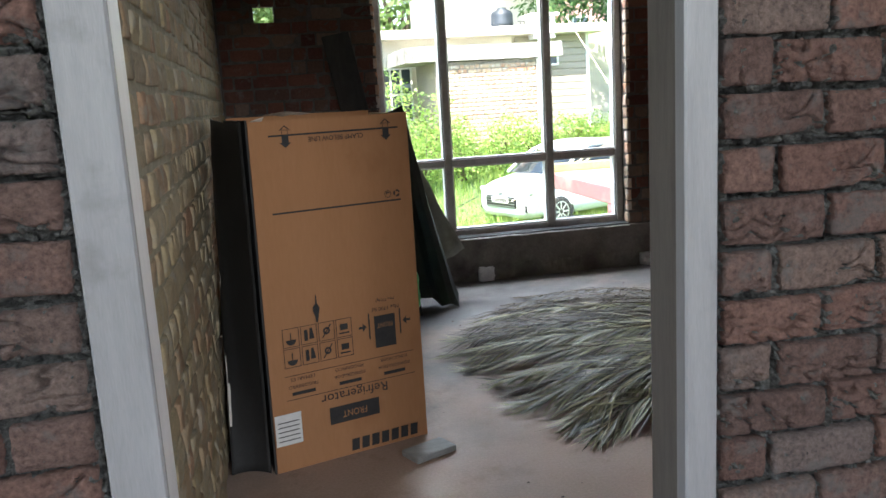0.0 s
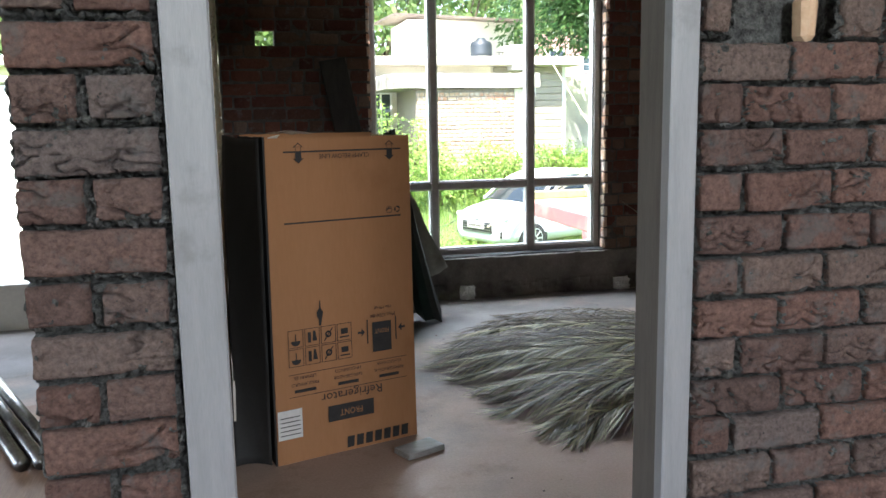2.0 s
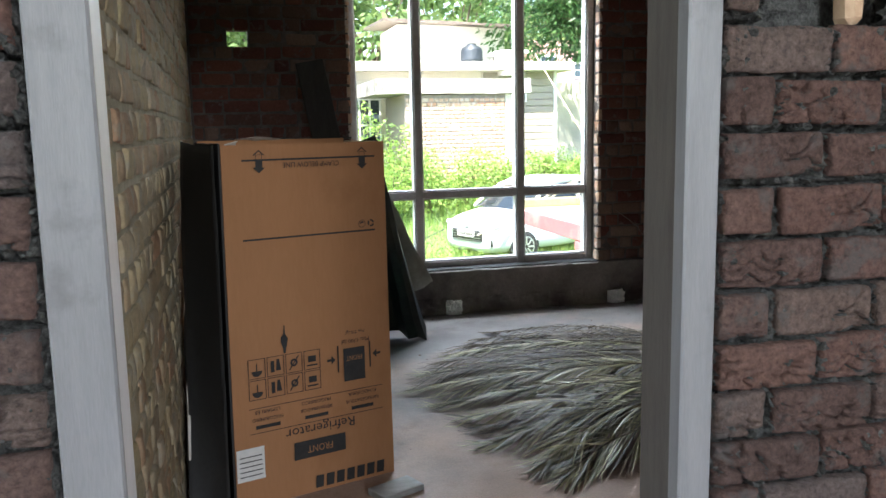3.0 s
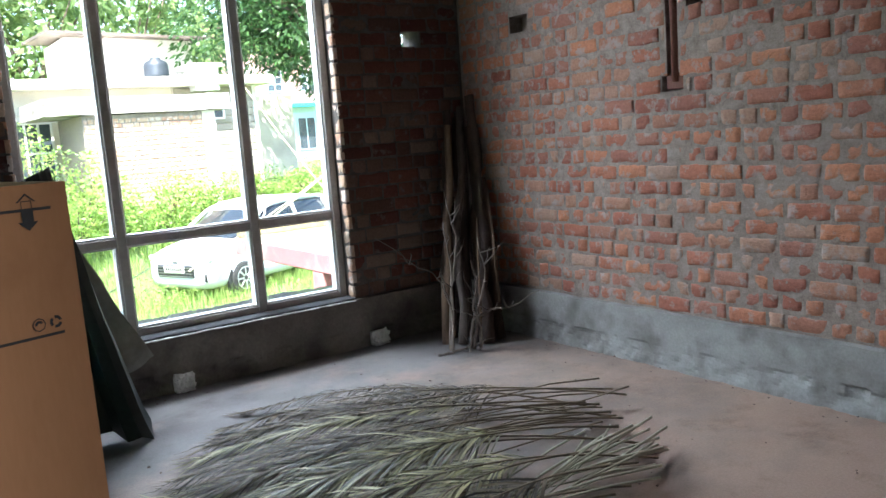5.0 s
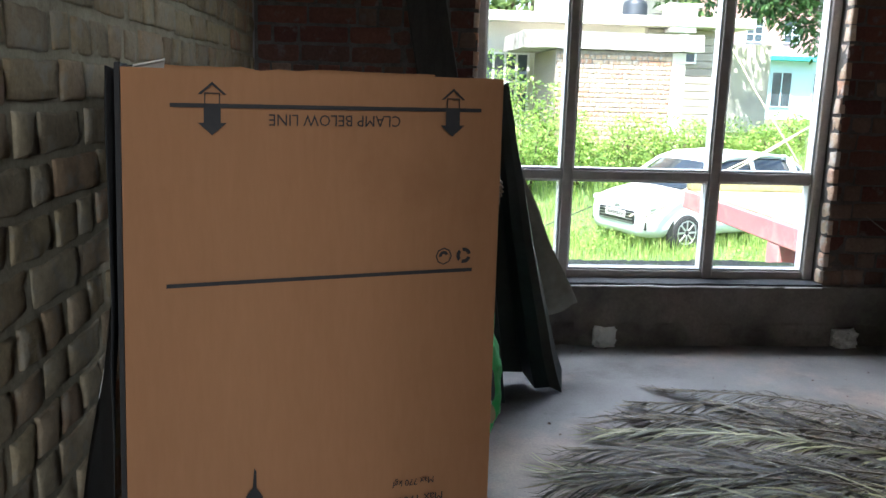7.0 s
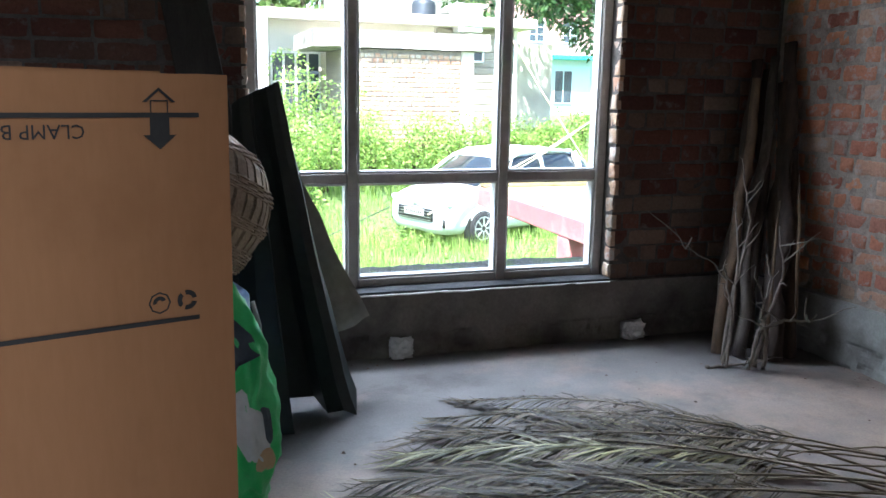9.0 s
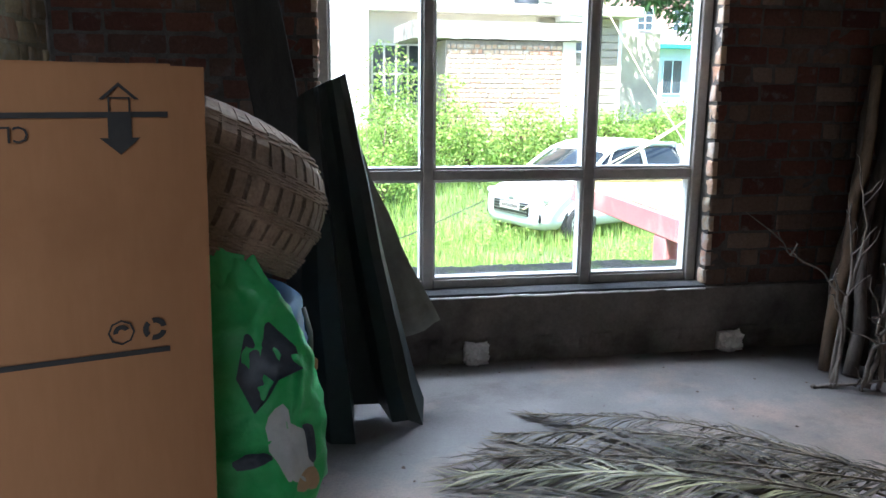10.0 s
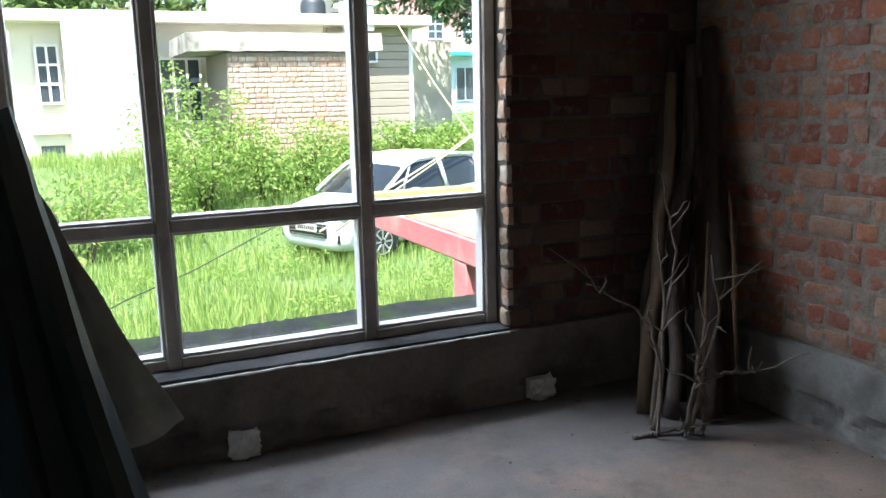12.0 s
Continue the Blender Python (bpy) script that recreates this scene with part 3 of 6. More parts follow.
            if k == 0:
                polys += ring(s0 + 0.035, z0 + 0.030, 0.0, 0.022, 3.14, 6.283) + rect(s0 + 0.033, s0 + 0.037, z0 + 0.03, z0 + 0.06)
            elif k == 1:
                polys += [[(s0 + 0.015, z0 + 0.015), (s0 + 0.030, z0 + 0.015), (s0 + 0.030, z0 + 0.06), (s0 + 0.015, z0 + 0.06)], [(s0 + 0.036, z0 + 0.02), (s0 + 0.058, z0 + 0.02), (s0 + 0.050, z0 + 0.065), (s0 + 0.040, z0 + 0.065)]]
            elif k == 2:
                polys += [[(s0 + 0.012, z0 + 0.012), (s0 + 0.018, z0 + 0.012), (s0 + 0.058, z0 + 0.066), (s0 + 0.052, z0 + 0.066)]] + ring(s0 + 0.035, z0 + 0.04, 0.008, 0.016, 0, 6.283)
            else:
                polys += rect(s0 + 0.018, s0 + 0.052, z0 + 0.03, z0 + 0.055) + rect(s0 + 0.012, s0 + 0.058, z0 + 0.014, z0 + 0.020)
            shape("handling_symbol", polys)
    shape("printed_line", rect(0.06, 0.64, 0.3905, 0.393))
    shape("printed_line", rect(0.06, 0.64, 0.292, 0.2945))
    for c, lines in enumerate((("LEMARI ES", "FRIGORIFERO", "SOVUTGICH"), ("FRIGORIFICO", "REFRIGERADOR", "TONHUTDI"), ("KUHLSCHRANK", "REFRIGERATEUR", ""))):
        for k, body in enumerate(lines):
            s = 0.135 + c * 0.205
            if body in ("SOVUTGICH", "TONHUTDI", ""):
                shape("printed_bar", rect(s - 0.05, s + 0.05, 0.376 - 0.03 * k - 0.007, 0.376 - 0.03 * k + 0.007))
            else:
                words(body, s, 0.376 - 0.03 * k, 0.015, width=0.0115 * len(body))
    words("Refrigerator", 0.358, 0.265, 0.042, width=0.30)
    shape("front_mark", rect(0.238, 0.462, 0.150, 0.222))
    words("FRONT", 0.350, 0.186, 0.030, M_CARD, 0.001, 0.11)
    # the maker's mark, as plain blocks
    for k in range(7):
        s = 0.323 + k * 0.046
        shape("maker_mark", [[(s, 0.018), (s + 0.034, 0.018), (s + 0.038, 0.068), (s + 0.004, 0.068)]])
    shape("sticker", rect(0.002, 0.114, 0.113, 0.241), M_LABEL, 0.0004, "white paper sticker")
    for k in range(5):
        shape("sticker_bar", rect(0.014, 0.104, 0.130 + 0.019 * k, 0.134 + 0.019 * k), M_INK, 0.0010)
    shape("stain", [[(0.215 + 0.012 * math.cos(a) * (1 + 0.5 * math.sin(3 * a)), 0.63 + 0.04 * math.sin(a)) for a in (k * 0.5 for k in range(12))], [(0.21, 0.64), (0.22, 0.64), (0.219, 0.70), (0.215, 0.705)]], M_INK, 0.0005)
    return t


carton()

M_LEAF_DRY = leafy("drying_palm_leaflet", (0.042, 0.040, 0.016), (0.50, 0.465, 0.235), 0.55, 0.12)
M_LEAF_DARK = leafy("browned_palm_leaflet", (0.022, 0.017, 0.010), (0.17, 0.13, 0.07), 0.65, 0.1)
M_STEM_DRY = surface("palm_stem", (0.10, 0.075, 0.05), (0.30, 0.24, 0.16), 8, 0.6, 0.2, 60)
M_BAMBOO_DRY = surface("pale_dry_stalk", (0.34, 0.32, 0.23), (0.52, 0.50, 0.38), 8, 0.6, 0.1)
M_BLACK_SHEET = surface("dark_green_black_sheet", (0.012, 0.017, 0.016), (0.030, 0.040, 0.037), 3, 0.55, 0.25, 25, depth=0.006)
M_POLY = surface("dusty_grey_polythene", (0.20, 0.20, 0.17), (0.34, 0.34, 0.30), 6, 0.45, 0.4, 25, depth=0.01)
M_PLANK_DARK = surface("dark_weathered_plank", (0.02, 0.018, 0.017), (0.05, 0.045, 0.042), 5, 0.8, 0.3, 40, stretch=(6, 6, 0.6))
M_PLANK_GREY = surface("grey_plank", (0.22, 0.22, 0.21), (0.36, 0.36, 0.34), 6, 0.8, 0.3, 50, stretch=(1, 6, 6))
M_CANE = surface("woven_cane", (0.17, 0.118, 0.082), (0.44, 0.32, 0.23), 9, 0.85, 0.3, 90, spec=0.2)
# cane of the inner weave, darkened to draw shade between the ribs
M_CANE_GAP = surface("gap_shade_cane", (0.08, 0.055, 0.04), (0.28, 0.20, 0.145), 9, 0.9, 0.3, 90, spec=0.15)
M_BLUE = surface("blue_plastic", (0.012, 0.08, 0.19), (0.02, 0.13, 0.28), 4, 0.4, 0.05, 40)
M_ORANGE = surface("orange_cord", (0.40, 0.17, 0.05), (0.55, 0.26, 0.10), 9, 0.7, 0.1)
M_SACK_GREEN = surface("green_printed_sack", (0.04, 0.42, 0.10), (0.09, 0.58, 0.18), 4, 0.38, 0.6, 16, depth=0.02)
M_SACK_WHITE = surface("crumpled_white_sack", (0.66, 0.64, 0.61), (0.86, 0.84, 0.82), 6, 0.5, 1.0, 14, depth=0.03, stain=(0.42, 0.34, 0.28), stain_scale=4.5, stain_at=0.62)
M_PRINT_DARK = surface("dark_blue_print", (0.03, 0.04, 0.06), (0.07, 0.085, 0.11), 9, 0.45, 0.2)
M_PRINT_WHITE = surface("pale_print", (0.52, 0.52, 0.52), (0.68, 0.68, 0.68), 9, 0.45, 0.2)
M_PRINT_TAN = surface("tan_print", (0.45, 0.28, 0.15), (0.60, 0.40, 0.24), 9, 0.45, 0.2)
M_PAPER = surface("grey_newspaper", (0.28, 0.28, 0.28), (0.55, 0.54, 0.52), 30, 0.9, 0.3, 120)
M_BARK = surface("split_log_wood", (0.017, 0.011, 0.008), (0.070, 0.041, 0.027), 7, 0.85, 0.6, 60, stretch=(5, 5, 0.5), depth=0.01, pieces=True)
M_PALE_WOOD = surface("pale_split_wood", (0.05, 0.031, 0.018), (0.16, 0.098, 0.052), 7, 0.8, 0.3, 60, stretch=(5, 5, 0.5))
M_TWIG = surface("grey_dry_twig", (0.085, 0.069, 0.057), (0.24, 0.20, 0.165), 12, 0.8, 0.3, 80)
M_POLE = surface("grey_barked_pole", (0.045, 0.036, 0.030), (0.13, 0.105, 0.088), 9, 0.85, 0.4, 60, stretch=(5, 5, 0.5), depth=0.008)
M_TIMBER = surface("sawn_timber", (0.20, 0.115, 0.08), (0.38, 0.25, 0.18), 5, 0.75, 0.25, 50, stretch=(6, 0.6, 6), pieces=True)
M_CRUMB = surface("brick_crumbs", (0.05, 0.035, 0.03), (0.22, 0.16, 0.13), 30, 0.9, 0.2, 90, pieces=True)
M_STEEL = surface("scratched_steel", (0.12, 0.12, 0.125), (0.30, 0.30, 0.31), 9, 0.35, 0.1, metal=1.0)


# a heap of cut palm fronds, butts to one side
def palm_frond(butt, tip, base_z, arch, seed, length=0.34, label="cut palm frond with narrow drying grey-green leaflets on the floor", bare=0.30, pairs=90, tone=M_LEAF_DRY):
    rng = random.Random(seed)
    t = thing("palm_frond", (*butt, 0), label, "palm frond", "heap of palm fronds")
    b, e = Vector((*butt, base_z + 0.008)), Vector((*tip, 0.03))
    side = Vector((-(e - b).y, (e - b).x, 0)).normalized()
    sway, wave = rng.uniform(-0.10, 0.10), rng.uniform(2, 5)

    def spine(f):
        p = b.lerp(e, f) + side * (sway * math.sin(f * 3.1) + 0.02 * math.sin(f * 9 + wave))
        p.z = base_z * (1 - 0.6 * f) + arch * math.sin(min(1, f * 1.02) * math.pi) + 0.010
        return p

    bm = bmesh.new()
    tube(bm, [spine(k / 14) for k in range(15)], [0.0085 * (1 - 0.72 * k / 14) for k in range(15)], 6, True, 0.7)
    part("stem", bm, M_STEM_DRY, t, world=True, smooth=True)
    verts, faces = [], []
    twist, swing = rng.uniform(-0.4, 0.4), rng.uniform(-0.12, 0.12)
    for k in range(pairs):
        f = bare + (0.995 - bare) * (k + rng.random() * 0.9) / pairs
        h = (f - bare) / (1 - bare)
        p = spine(f)
        along = (spine(min(1, f + 0.02)) - spine(f - 0.02)).normalized()
        tuft = noise.noise(Vector((k * 0.23, seed, 0)))
        for s in (-1, 1):
            g = length * (0.55 + 0.6 * math.sin(min(1, h * 0.85 + 0.15) * math.pi)) * rng.uniform(0.75, 1.12)
            spread = 0.80 - 0.52 * h + 0.24 * tuft + swing * s + rng.gauss(0, 0.15)
            d = (along + side * s * spread + Vector((0, 0, 0.12 + rng.gauss(0, 0.07) + s * twist * 0.3))).normalized()
            w = rng.uniform(0.0032, 0.0060)
            across = d.cross(Vector((rng.uniform(-0.5, 0.5), rng.uniform(-0.5, 0.5), 1))).normalized() * w
            n = len(verts)
            fall, bend = rng.uniform(0.4, 1.2), side * rng.gauss(0, 0.02)
            for j, wide in ((0, 0.45), (0.3, 1.0), (0.65, 0.8), (1.0, 0.05)):
                q = p + d * g * j + bend * j * j
                q.z -= fall * 0.13 * j * j
                q.z = max(q.z, 0.004 + 0.02 * rng.random())
                verts += [q - across * wide, q + across * wide]
            faces += [(n + 2 * j, n + 2 * j + 1, n + 2 * j + 3, n + 2 * j + 2) for j in range(3)]
    joined("foliage", verts, faces, tone, t)
    return t


FRONDS = [
    ((3.22, 4.06), (1.80, 5.50), 0.02, 0.12, 1), ((3.06, 4.16), (1.98, 5.30), 0.03, 0.05, 0), ((3.20, 3.98), (1.52, 5.16), 0.05, 0.11, 1), ((3.20, 4.10), (1.62, 5.28), 0.06, 0.09, 1),
    ((3.05, 4.10), (1.38, 4.95), 0.07, 0.09, 0), ((3.30, 4.10), (1.45, 5.05), 0.09, 0.08, 1), ((3.12, 3.98), (1.22, 4.75), 0.10, 0.09, 1), ((3.04, 3.67), (1.12, 4.62), 0.04, 0.12, 0),
    ((2.95, 3.80), (1.02, 4.32), 0.06, 0.11, 0), ((3.00, 3.74), (1.10, 4.45), 0.12, 0.08, 1), ((2.92, 3.56), (1.05, 4.08), 0.03, 0.13, 0), ((2.98, 3.62), (1.15, 4.18), 0.09, 0.11, 0),
    ((2.80, 3.62), (1.16, 3.80), 0.08, 0.10, 0), ((2.63, 3.32), (1.16, 3.52), 0.03, 0.13, 0), ((2.75, 3.40), (1.20, 3.66), 0.08, 0.10, 1), ((2.55, 3.50), (1.30, 3.20), 0.06, 0.09, 0),
    ((2.75, 3.85), (1.35, 4.48), 0.13, 0.07, 0), ((2.60, 3.44), (1.36, 3.06), 0.03, 0.08, 0),
]
rng = random.Random(8)
for k, (a, b, z, arch, dark) in enumerate(FRONDS):
    a = (a[0] + rng.uniform(-0.16, 0.10), a[1] + rng.uniform(-0.10, 0.10))
    palm_frond(a, b, z, arch, 40 + k, 0.20 if k < 4 else 0.32, tone=M_LEAF_DARK if dark else M_LEAF_DRY, label="cut palm frond with dull brown drying leaflets in the heap" if dark else "cut palm frond with narrow pale grey-green leaflets on the floor")


def palm_stalk(butt, head, z0, z1, mat, label, r=0.005):
    t = thing("palm_stalk", (*butt, 0), label, "palm stalk", "heap of palm fronds")
    b, e = Vector((*butt, z0)), Vector((*head, z1))
    side = Vector((-(e - b).y, (e - b).x, 0)) * rng.uniform(-0.06, 0.06)
    bm = bmesh.new()
    tube(bm, [b, b.lerp(e, 0.35) + side + Vector((0, 0, 0.02)), b.lerp(e, 0.7) + side + Vector((0, 0, 0.02)), e], [r, r * 0.9, r * 0.7, r * 0.45], 5)
    part("stalk", bm, mat, t, world=True, smooth=True)


# dark butts that stick out of the heap, and a sheaf of pale stripped stalks fanned out beside it
for k in range(14):
    f = k / 13
    b = (2.95 + 0.40 * f + rng.uniform(-0.12, 0.12), 3.85 + 0.42 * f + rng.uniform(-0.08, 0.08))
    palm_stalk(b, (b[0] - rng.uniform(0.6, 1.0), b[1] + rng.uniform(0.05, 0.45)), rng.uniform(0.02, 0.10), rng.uniform(0.06, 0.14), M_STEM_DRY, "thin bare brown palm stalk sticking out of the heap")
for k in range(22):
    f = k / 21
    head = (2.08 + rng.uniform(-0.18, 0.22), 3.46 + rng.uniform(-0.10, 0.10))
    b = (2.62 + 0.36 * math.sin(f * 2.6) + rng.uniform(-0.08, 0.08), 3.28 + 0.58 * f + rng.uniform(-0.03, 0.03))
    palm_stalk(b, head, rng.uniform(0.015, 0.13), rng.uniform(0.05, 0.13), M_BAMBOO_DRY, "pale stripped palm stalk in a fanned sheaf on the floor", 0.0065)


# stiff dark sheet, folded and standing on end
def folded_sheet():
    t = thing("folded_sheet", (1.05, 5.45, 0), "stiff dark green-black folded sheet standing on end near the window", "sheet")
    low = [(0.86, 5.52, 0.0), (0.95, 5.36, 0.0), (1.045, 5.345, 0.0), (1.06, 5.60, 0.06), (1.17, 5.62, 0.05), (1.21, 5.50, 0.012), (1.275, 5.47, 0.03), (1.335, 5.48, 0.0), (1.36, 5.60, 0.07)]
    top = [(0.86, 5.72, 1.33), (0.885, 5.66, 1.352), (0.92, 5.64, 1.370), (0.94, 5.67, 1.378), (0.97, 5.69, 1.392), (0.995, 5.66, 1.403), (1.025, 5.66, 1.415), (1.05, 5.68, 1.426), (1.053, 5.74, 1.428)]
    bm = bmesh.new()
    rows = 16
    grid = []
    for a, b in zip(low, top):
        col = []
        for j in range(rows + 1):
            f = j / rows
            p = Vector(a).lerp(Vector(b), f)
            g = f ** 0.85
            p.x = a[0] + (b[0] - a[0]) * (g if a[0] > 1.1 else f)
            p += jolt((p.x, p.y, p.z), 5, 0.008) * min(1, f * 4) * min(1, (1 - f) * 8)
            col.append(bm.verts.new(p))
        grid.append(col)
    for i in range(len(grid) - 1):
        for j in range(rows):
            bm.faces.new((grid[i][j], grid[i + 1][j], grid[i + 1][j + 1], grid[i][j + 1]))
    bm.normal_update()
    bmesh.ops.solidify(bm, geom=bm.faces[:], thickness=0.006)
    part("sheet", bm, M_BLACK_SHEET, t, world=True)
    return t


folded_sheet()
poly = thing("polythene_sheet", (1.3, 5.8, 0), "dusty translucent grey polythene sheet behind the dark sheet", "plastic sheet")


def poly_fn(u, v):
    a = Vector((1.00, 5.80, 1.22)).lerp(Vector((1.22, 5.80, 0.24)), v)
    b = Vector((1.04, 5.82, 1.25)).lerp(Vector((1.475, 5.80, 0.345)), v ** 1.45)
    return a.lerp(b, u) + jolt((u * 2, v * 3, 0), 1.6, 0.025)


part("film", sheet(poly_fn, 10, 26, 0.002), M_POLY, poly, world=True, smooth=True)
# the film hangs from a board that leans on the wall
board = thing("leaning_board", (0.84, 5.9, 0), "dark weathered plank leaning against the wall", "plank")
bm = bmesh.new()
box(bm, (-0.10, -0.014, 0), (0.10, 0.014, 2.02), 0.004, Matrix.Translation((0.99, 5.72, 0.005)) @ Euler((radians(-12.0), radians(-9.5), 0)).to_matrix().to_4x4())
part("board", bm, M_PLANK_DARK, board, world=True)

# offcut by the carton
offcut = thing("board_offcut", (0.65, 3.16, 0), "short grey board offcut lying on the floor", "board")
bm = bmesh.new()
box(bm, (-0.10, -0.058, 0.001), (0.10, 0.058, 0.028), 0.003, Matrix.Translation((0.650, 3.160, 0)) @ Euler((0, 0, radians(24))).to_matrix().to_4x4())
part("board", bm, M_PLANK_GREY, offcut, world=True)


# ---- corner of stored things: drum, basket, sack ----
drum = thing("plastic_drum", (0.46, 4.95, 0), "blue plastic drum under the basket", "drum")
bm = bmesh.new()
lathe(bm, [(0.36, 0.0), (0.385, 0.02), (0.39, 0.25), (0.40, 0.27), (0.39, 0.29), (0.39, 0.55), (0.40, 0.57), (0.39, 0.59), (0.385, 0.70), (0.36, 0.72)], 40)
part("drum_body", bm, M_BLUE, drum, smooth=True)
bm = bmesh.new()
tube(bm, [(0.385, -0.10, 0.70), (0.405, -0.11, 0.62), (0.405, -0.11, 0.52)], 0.008, 6)
part("cord", bm, M_POLY, drum, "pale cord", smooth=True)
bm = bmesh.new()
lathe(bm, [(0.006, 0.49), (0.020, 0.50), (0.022, 0.53), (0.006, 0.545)], 10, Matrix.Translation((0.405, -0.11, 0)))
part("cord_knot", bm, M_ORANGE, drum, "orange knot of cord", smooth=True)


def wicker_basket():
    t = new("wicker_basket")
    t.matrix_basis = pose(0.375, 4.97, 0.915, -13, 19, 0) @ Matrix.Diagonal((0.94, 0.94, 0.78, 1))
    tagged(t, "large round woven cane basket upturned on the drum", "basket")
    prof = [(0.0, 0.475), (0.06, 0.50), (0.20, 0.535), (0.32, 0.53), (0.42, 0.495), (0.50, 0.43), (0.545, 0.34), (0.57, 0.20), (0.575, 0.05)]

    def radius(z):
        for (z0, r0), (z1, r1) in zip(prof, prof[1:]):
            if z <= z1:
                f = (z - z0) / (z1 - z0)
                return r0 + (r1 - r0) * f
        return prof[-1][1]

    N = 56
    rng = random.Random(11)
    for k in range(N):
        a = 2 * math.pi * k / N
        wide = 0.0235 if k % 2 else 0.0195
        bm = bmesh.new()
        rows = []
        for z, r in [(0.0, 0.475), (0.06, 0.50), (0.13, 0.52), (0.20, 0.535), (0.27, 0.535), (0.34, 0.525), (0.42, 0.495), (0.48, 0.45), (0.525, 0.385), (0.552, 0.30), (0.568, 0.20)]:
            r += rng.uniform(-0.003, 0.003)
            w = wide * min(1, r / 0.42)
            p, q = Vector((r * math.cos(a), r * math.sin(a), z)), Vector((-math.sin(a), math.cos(a), 0)) * w
            rows.append((bm.verts.new(p - q), bm.verts.new(p + q)))
        for (a0, a1), (b0, b1) in zip(rows, rows[1:]):
            bm.faces.new((a0, a1, b1, b0))
        bm.normal_update()
        bmesh.ops.solidify(bm, geom=bm.faces[:], thickness=0.004)
        part("rib", bm, M_CANE, t)
    bands = [(0.0, 9, 0.011), (0.165, 5, 0.010), (0.305, 6, 0.010), (0.445, 5, 0.009)]
    for z0, count, step in bands:
        for c in range(count):
            z = z0 + c * step
            bm = bmesh.new()
            ph = (c % 2) * math.pi
            pts = []
            M = N * 3
            for i in range(M + 1):
                a = 2 * math.pi * i / M
                r = radius(z) + 0.0055 * math.cos(a * N / 2 + ph) + 0.002 * math.sin(a * 7 + c)
                pts.append((r * math.cos(a), r * math.sin(a), z + 0.003 * math.sin(a * 5 + z0 * 9)))
            tube(bm, pts, 0.0052, 5, False)
            part("cane_strand", bm, M_CANE, t, smooth=True)
    # thin weave behind the ribs, ring by ring along the profile
    dense = []
    for (z0, r0), (z1, r1) in zip(prof, prof[1:]):
        steps = max(1, int(math.hypot(z1 - z0, r1 - r0) / 0.0085))
        dense += [(z0 + (z1 - z0) * k / steps, r0 + (r1 - r0) * k / steps) for k in range(steps)]
    verts, faces = [], []
    M = 112
    for c, ((za, ra), (zb, rb)) in enumerate(zip(dense, dense[1:])):
        n = len(verts)
        for i in range(M):
            a = 2 * math.pi * i / M
            w = 0.0035 * math.cos(a * N / 2 + (c % 2) * math.pi) - 0.010
            rb2, zb2 = ra + (rb - ra) * 0.9, za + (zb - za) * 0.9
            verts += [((ra + w) * math.cos(a), (ra + w) * math.sin(a), za), ((rb2 + w) * math.cos(a), (rb2 + w) * math.sin(a), zb2)]
        faces += [(n + 2 * i, n + 2 * ((i + 1) % M), n + 2 * ((i + 1) % M) + 1, n + 2 * i + 1) for i in range(M)]
    joined("inner_weave", verts, faces, M_CANE_GAP, t, "stuff", "close cane weave", world=False)
    bm = bmesh.new()
    lathe(bm, [(0.10, 0.562), (0.09, 0.576), (0.03, 0.579)], 20)
    part("basket_base", bm, M_CANE, t, "woven flat base", smooth=True)
    return t


wicker_basket()


def sack_surface(x0, x1, y0, z1, depth, seed, lean=0.0, taper=0.25):
    """A standing stuffed sack: u across, v up, front towards -y."""
    def fn(u, v):
        a = (u - 0.5) * math.pi * 2
        half = (x1 - x0) / 2
        full = math.sin(min(1, v * 1.05 + 0.05) * math.pi * 0.5) if v < 0.3 else 1
        neck = 1 - taper * max(0, (v - 0.55) / 0.45) ** 1.6
        thin = max(0.07, 1 - max(0, (v - 0.45) / 0.55) ** 1.8)
        ex = math.copysign(abs(math.sin(a)) ** 0.75, math.sin(a))
        ey = math.copysign(abs(math.cos(a)) ** 0.8, math.cos(a))
        x = (x0 + x1) / 2 + half * ex * (0.82 + 0.18 * full) * neck + lean * v
        y = y0 - depth * ey * thin * (0.75 + 0.25 * full)
        p = Vector((x, y, z1 * v))
        amt = 0.022 * min(1, v * 5)
        return p + jolt((p.x + seed, p.y, p.z), 7, amt) + jolt((p.x, p.y + seed, p.z), 19, amt * 0.7) - Vector((0, 1, 0)) * (0.035 * abs(noise.noise(Vector((p.x * 9 + seed, p.y * 9, p.z * 6)))) + min(1, v * 6) * (0.050 * max(0, 0.5 - 3.2 * abs(noise.noise(Vector((p.x * 5 + p.z * 3 + seed, 2, p.z * 4 - p.x * 3))))) + 0.028 * max(0, 0.5 - 3.0 * abs(noise.noise(Vector((p.x * 9 - p.z * 6, seed, p.z * 8 + p.x * 4))))))) + Vector((0, 0, 0.02 * math.sin(u * 25) * v ** 6))
    return fn


